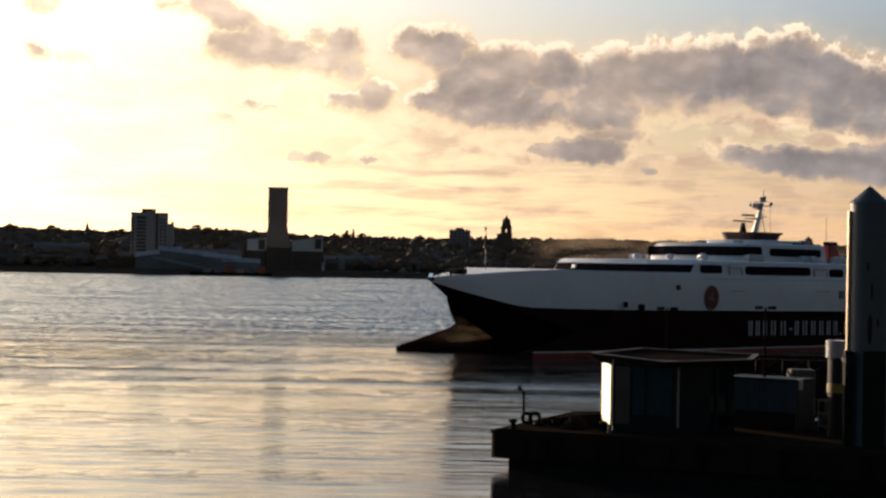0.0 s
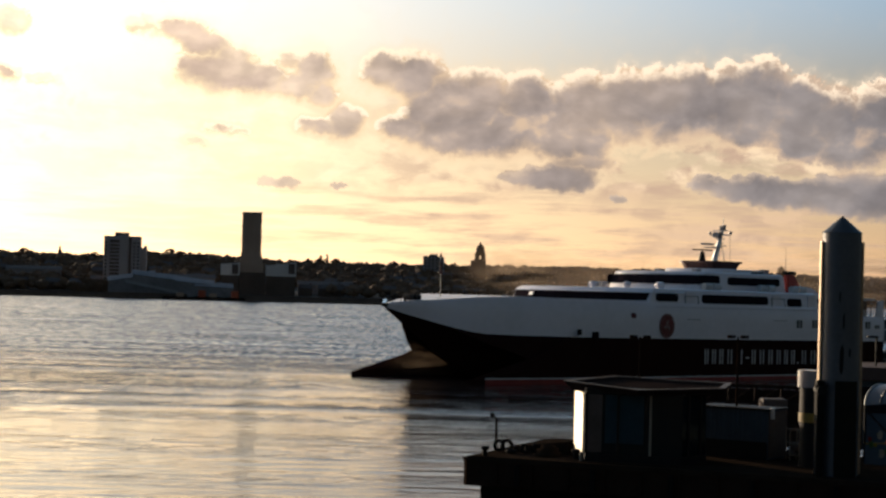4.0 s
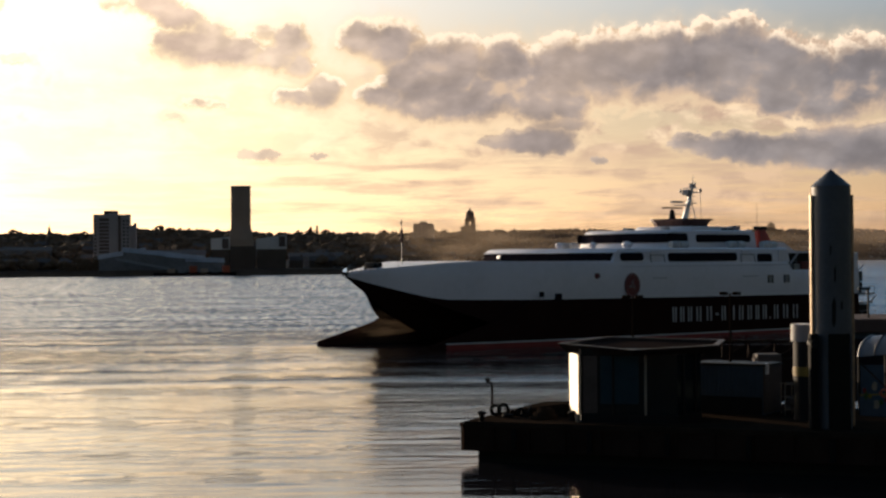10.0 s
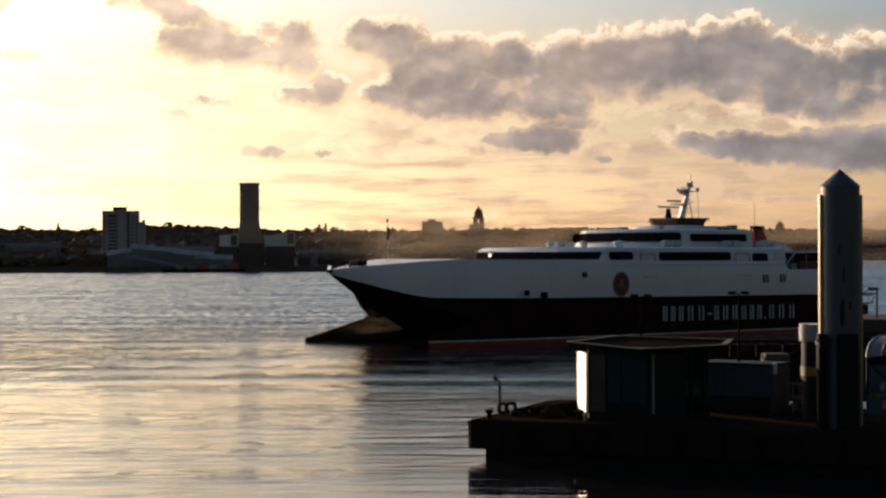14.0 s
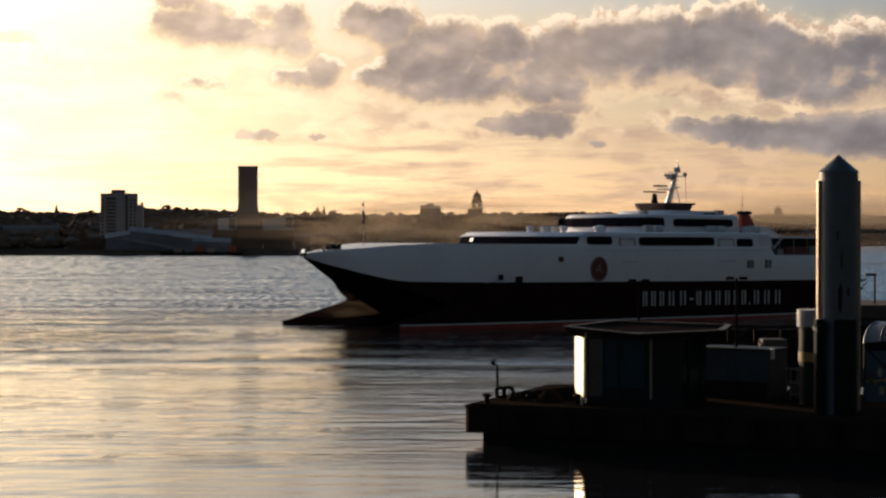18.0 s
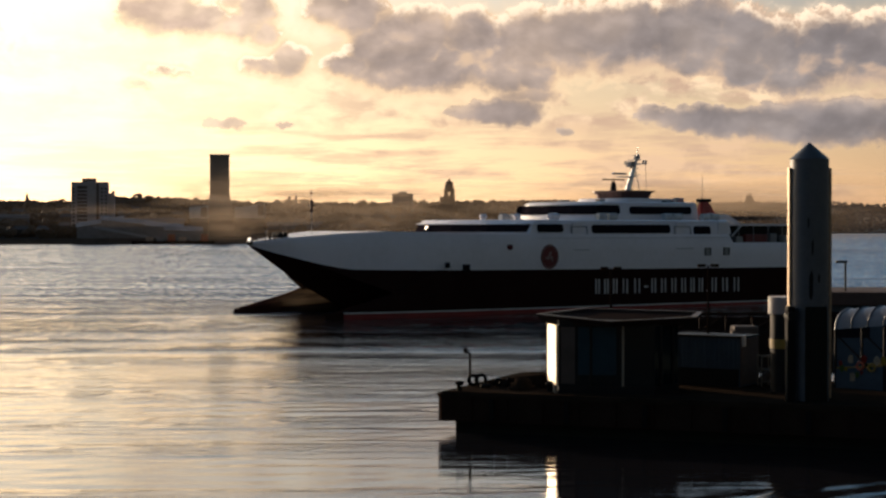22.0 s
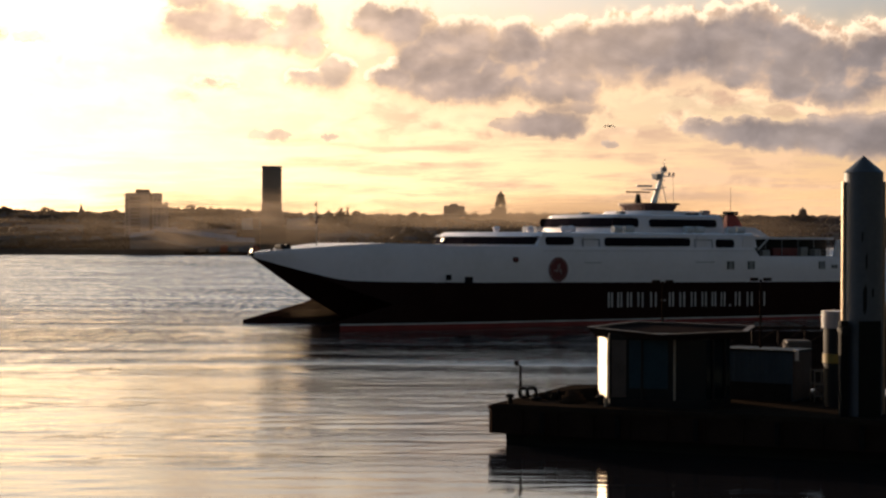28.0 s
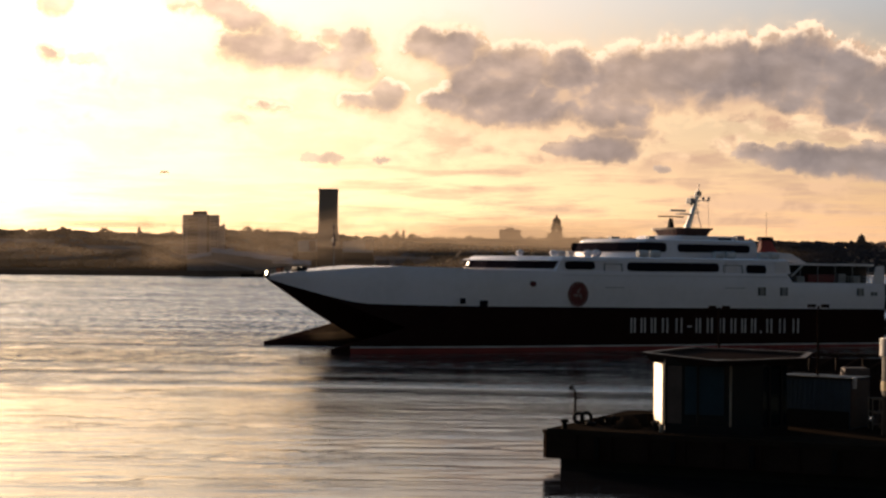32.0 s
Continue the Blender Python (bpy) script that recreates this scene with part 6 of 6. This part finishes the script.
def smoke_material(name, strength, colour=(0.4, 0.31, 0.225), through_light=0.6, thin=0.32):
    """Thin smoke or distance haze as a tinted veil, thinning out towards the rim of each piece."""
    m = bpy.data.materials.new(name)
    m.use_nodes = True
    N = Nodes(m.node_tree)
    where = N.add("ShaderNodeTexCoord").outputs["Object"]
    away = N.vec("LENGTH", N.vec("MULTIPLY", where, (1.0, 0.0, 1.0)))
    spin = N.math("MULTIPLY", N.add("ShaderNodeObjectInfo").outputs["Random"], 40.0)
    wisps = N.noise(N.vec("ADD", N.vec("MULTIPLY", where, (1.0, 1.0, 1.5)), N.xyz(spin, 0.0, spin)), 1.4, 5, 0.6, 0.6)
    t = N.math("MULTIPLY", N.math("POWER", N.span(away, 0.95, 0.0), 1.5), N.span(wisps, thin, 0.66))
    d, b, clear, mixed = N.add("ShaderNodeBsdfDiffuse"), N.add("ShaderNodeBsdfTranslucent"), N.add("ShaderNodeBsdfTransparent"), N.add("ShaderNodeMixShader")
    for n in (d, b):
        n.inputs[0].default_value = (*colour, 1)
    N.tree.links.new(d.outputs[0], mixed.inputs[1])
    N.tree.links.new(b.outputs[0], mixed.inputs[2])
    mixed.inputs[0].default_value = through_light
    out = N.add("ShaderNodeMixShader")
    N.put(N.math("MULTIPLY", t, strength), out.inputs[0])
    N.tree.links.new(clear.outputs[0], out.inputs[1])
    N.tree.links.new(mixed.outputs[0], out.inputs[2])
    N.tree.links.new(out.outputs[0], N.add("ShaderNodeOutputMaterial").inputs[0])
    return m


MIST, HAZE, THIN_HAZE, BLUE_HAZE = smoke_material("hull_mist", 0.14), smoke_material("exhaust_smoke", 0.38), smoke_material("river_haze", 0.8), smoke_material("distance_haze", 0.85, (0.3, 0.3, 0.34), 0.0, 0.1)
puffs = []
random.seed(21)


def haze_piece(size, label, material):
    """A domed rigid sheet of smoke or stand-in haze, bulging towards the river's near side."""
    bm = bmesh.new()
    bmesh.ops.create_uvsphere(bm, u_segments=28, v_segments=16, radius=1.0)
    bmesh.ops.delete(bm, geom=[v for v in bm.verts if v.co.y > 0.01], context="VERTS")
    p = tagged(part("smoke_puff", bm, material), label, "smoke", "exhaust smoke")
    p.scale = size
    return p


# smoke drawn ahead of the bow behind the ferry
for k, (x, y, z, size, drift) in enumerate(((18, 262, 14, 13, -48), (36, 272, 14.5, 14, -76), (48, 284, 15, 15, -72), (26, 300, 16, 18, -88), (30, 256, 11.2, 9, -82), (52, 259, 11.6, 10, -86))):
    puffs.append((haze_piece((size, size * 0.3, size * (0.4 + 0.04 * (k % 3))), "brown drifting puff of exhaust smoke", HAZE), x, y, z, drift))
# longer smoke trails over the river that also stand for haze before the bank
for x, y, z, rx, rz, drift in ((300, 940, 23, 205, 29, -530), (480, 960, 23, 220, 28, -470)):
    puffs.append((haze_piece((rx, rx * 0.15, rz), "long thin sheet of exhaust smoke, standing for distance haze too", THIN_HAZE), x, y, z, drift))
# added sheet that stands for distance haze over the wide river downstream
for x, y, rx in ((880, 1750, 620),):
    puffs.append((haze_piece((rx, rx * 0.1, 120), "pale blue-grey sheet standing for distance haze over the river", BLUE_HAZE), x, y, 20, -12))
# spray and smoke that the ferry carries in the mouth of its tunnel
mist = haze_piece((7.0, 1.6, 3.4), "sunlit brown mist between the ferry's hulls", MIST)

gull = thing("gull", "gull gliding low over the river", "bird")
smooth(part("body", ball(bmesh.new(), (0, 0, 0), 0.12, 2.2, 0.9, 0.85, 2), STEEL_GREY, gull), 60)
part("head", ball(bmesh.new(), (0.3, 0, 0.04), 0.075, 1.2, 1, 1, 2), STEEL_GREY, gull)
part("beak", rod(bmesh.new(), (0.36, 0, 0.03), (0.45, 0, 0.01), 0.02, 0.004, 6), YELLOW, gull)
part("tail", loft(bmesh.new(), [[(-0.2, -0.05, 0), (-0.2, 0.05, 0), (-0.2, 0.05, 0.03), (-0.2, -0.05, 0.03)], [(-0.45, -0.1, 0), (-0.45, 0.1, 0), (-0.45, 0.1, 0.012), (-0.45, -0.1, 0.012)]]), STEEL_GREY, gull)
wings = []
for side in (1, -1):
    wg = bmesh.new()
    loft(wg, [[(0.14, 0, 0), (-0.1, 0, 0), (-0.1, 0, 0.02), (0.14, 0, 0.03)],
              [(0.17, side * 0.4, 0.23), (-0.05, side * 0.4, 0.23), (-0.05, side * 0.4, 0.245), (0.17, side * 0.4, 0.25)],
              [(-0.02, side * 0.9, 0.09), (-0.1, side * 0.9, 0.09), (-0.1, side * 0.9, 0.095), (-0.02, side * 0.9, 0.1)]])
    wings.append(part("wing", wg, STEEL_GREY, gull))

# ---- what moves ----


def motions():
    course = [
        (0, pose(-3.30, 206.59, 0, 0, 0, 223.75)),
        (2, pose(-4.51, 206.89, 0, 0, 0, 223.44)),
        (4.5, pose(-5.99, 207.25, 0, 0, 0, 223.20)),
        (6, pose(-6.88, 207.46, 0, 0, 0, 223.07)),
        (8, pose(-8.16, 207.73, 0, 0, 0, 222.59)),
        (10, pose(-9.56, 208.04, 0, 0, 0, 221.97)),
        (12, pose(-11.02, 208.43, 0, 0, 0, 221.24)),
        (14, pose(-12.54, 208.92, 0, 0, 0, 220.46)),
        (16, pose(-14.09, 209.52, 0, 0, 0, 219.55)),
        (18, pose(-15.66, 210.21, 0, 0, 0, 218.62)),
        (20, pose(-17.26, 210.91, 0, 0, 0, 217.68)),
        (22, pose(-18.99, 211.55, 0, 0, 0, 216.58)),
        (24, pose(-20.91, 212.11, 0, 0, 0, 215.48)),
        (26, pose(-23.02, 212.54, 0, 0, 0, 214.35)),
        (28, pose(-25.35, 212.83, 0, 0, 0, 213.12)),
        (30, pose(-27.92, 213.02, 0, 0, 0, 211.84)),
        (32, pose(-30.54, 213.19, 0, 0, 0, 210.46)),
    ]
    walk(ferry, course)
    walk(mist, [(t, m @ pose(-12.0, -5.6, 2.2) @ pose(0, 0, 0, 0, 0, -218)) for t, m in course])
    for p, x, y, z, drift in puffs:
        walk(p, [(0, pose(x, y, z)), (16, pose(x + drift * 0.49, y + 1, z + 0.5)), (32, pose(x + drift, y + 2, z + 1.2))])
    walk(gull, [
        (0, pose(190, 190, 60, 0, 0, 180)), (20, pose(88, 190, 44, 0, 0, 180)), (26, pose(39, 190, 31, 0, 0, 205)),
        (28.5, pose(11.70, 190, 20.89, 0, 0, 226)),
        (29, pose(5.50, 190, 17.48, 0, 6, 226)),
        (29.5, pose(-1.88, 190, 15.67, 0, -5, 226)),
        (30, pose(-9.84, 190, 15.51, 0, 0, 226)),
        (30.4, pose(-16.50, 190, 16.25, 0, 6, 226)),
        (30.8, pose(-22.91, 190, 17.1, 0, -5, 226)),
        (31.2, pose(-29.60, 190, 18.2, 0, 0, 226)),
        (31.6, pose(-34.91, 190, 19.30, 0, 6, 226)),
        (32, pose(-38.95, 190, 21.05, 0, -5, 226)),
    ])
    for wing, side in zip(wings, (1, -1)):
        walk(wing, [(k * 0.2, pose(0, 0, 0, side * (14 if k % 2 else -16), 0, 0)) for k in range(161)])
    walk(water, [(0, pose(2.0, 1.0, 0)), (32, pose(-3.0, -2.0, 0))])
    walk(clouds, [(t, pose(0, 0, 11, 0, 0, -0.62 + 0.03875 * t)) for t in (0, 8, 16, 24, 32)])


motions()
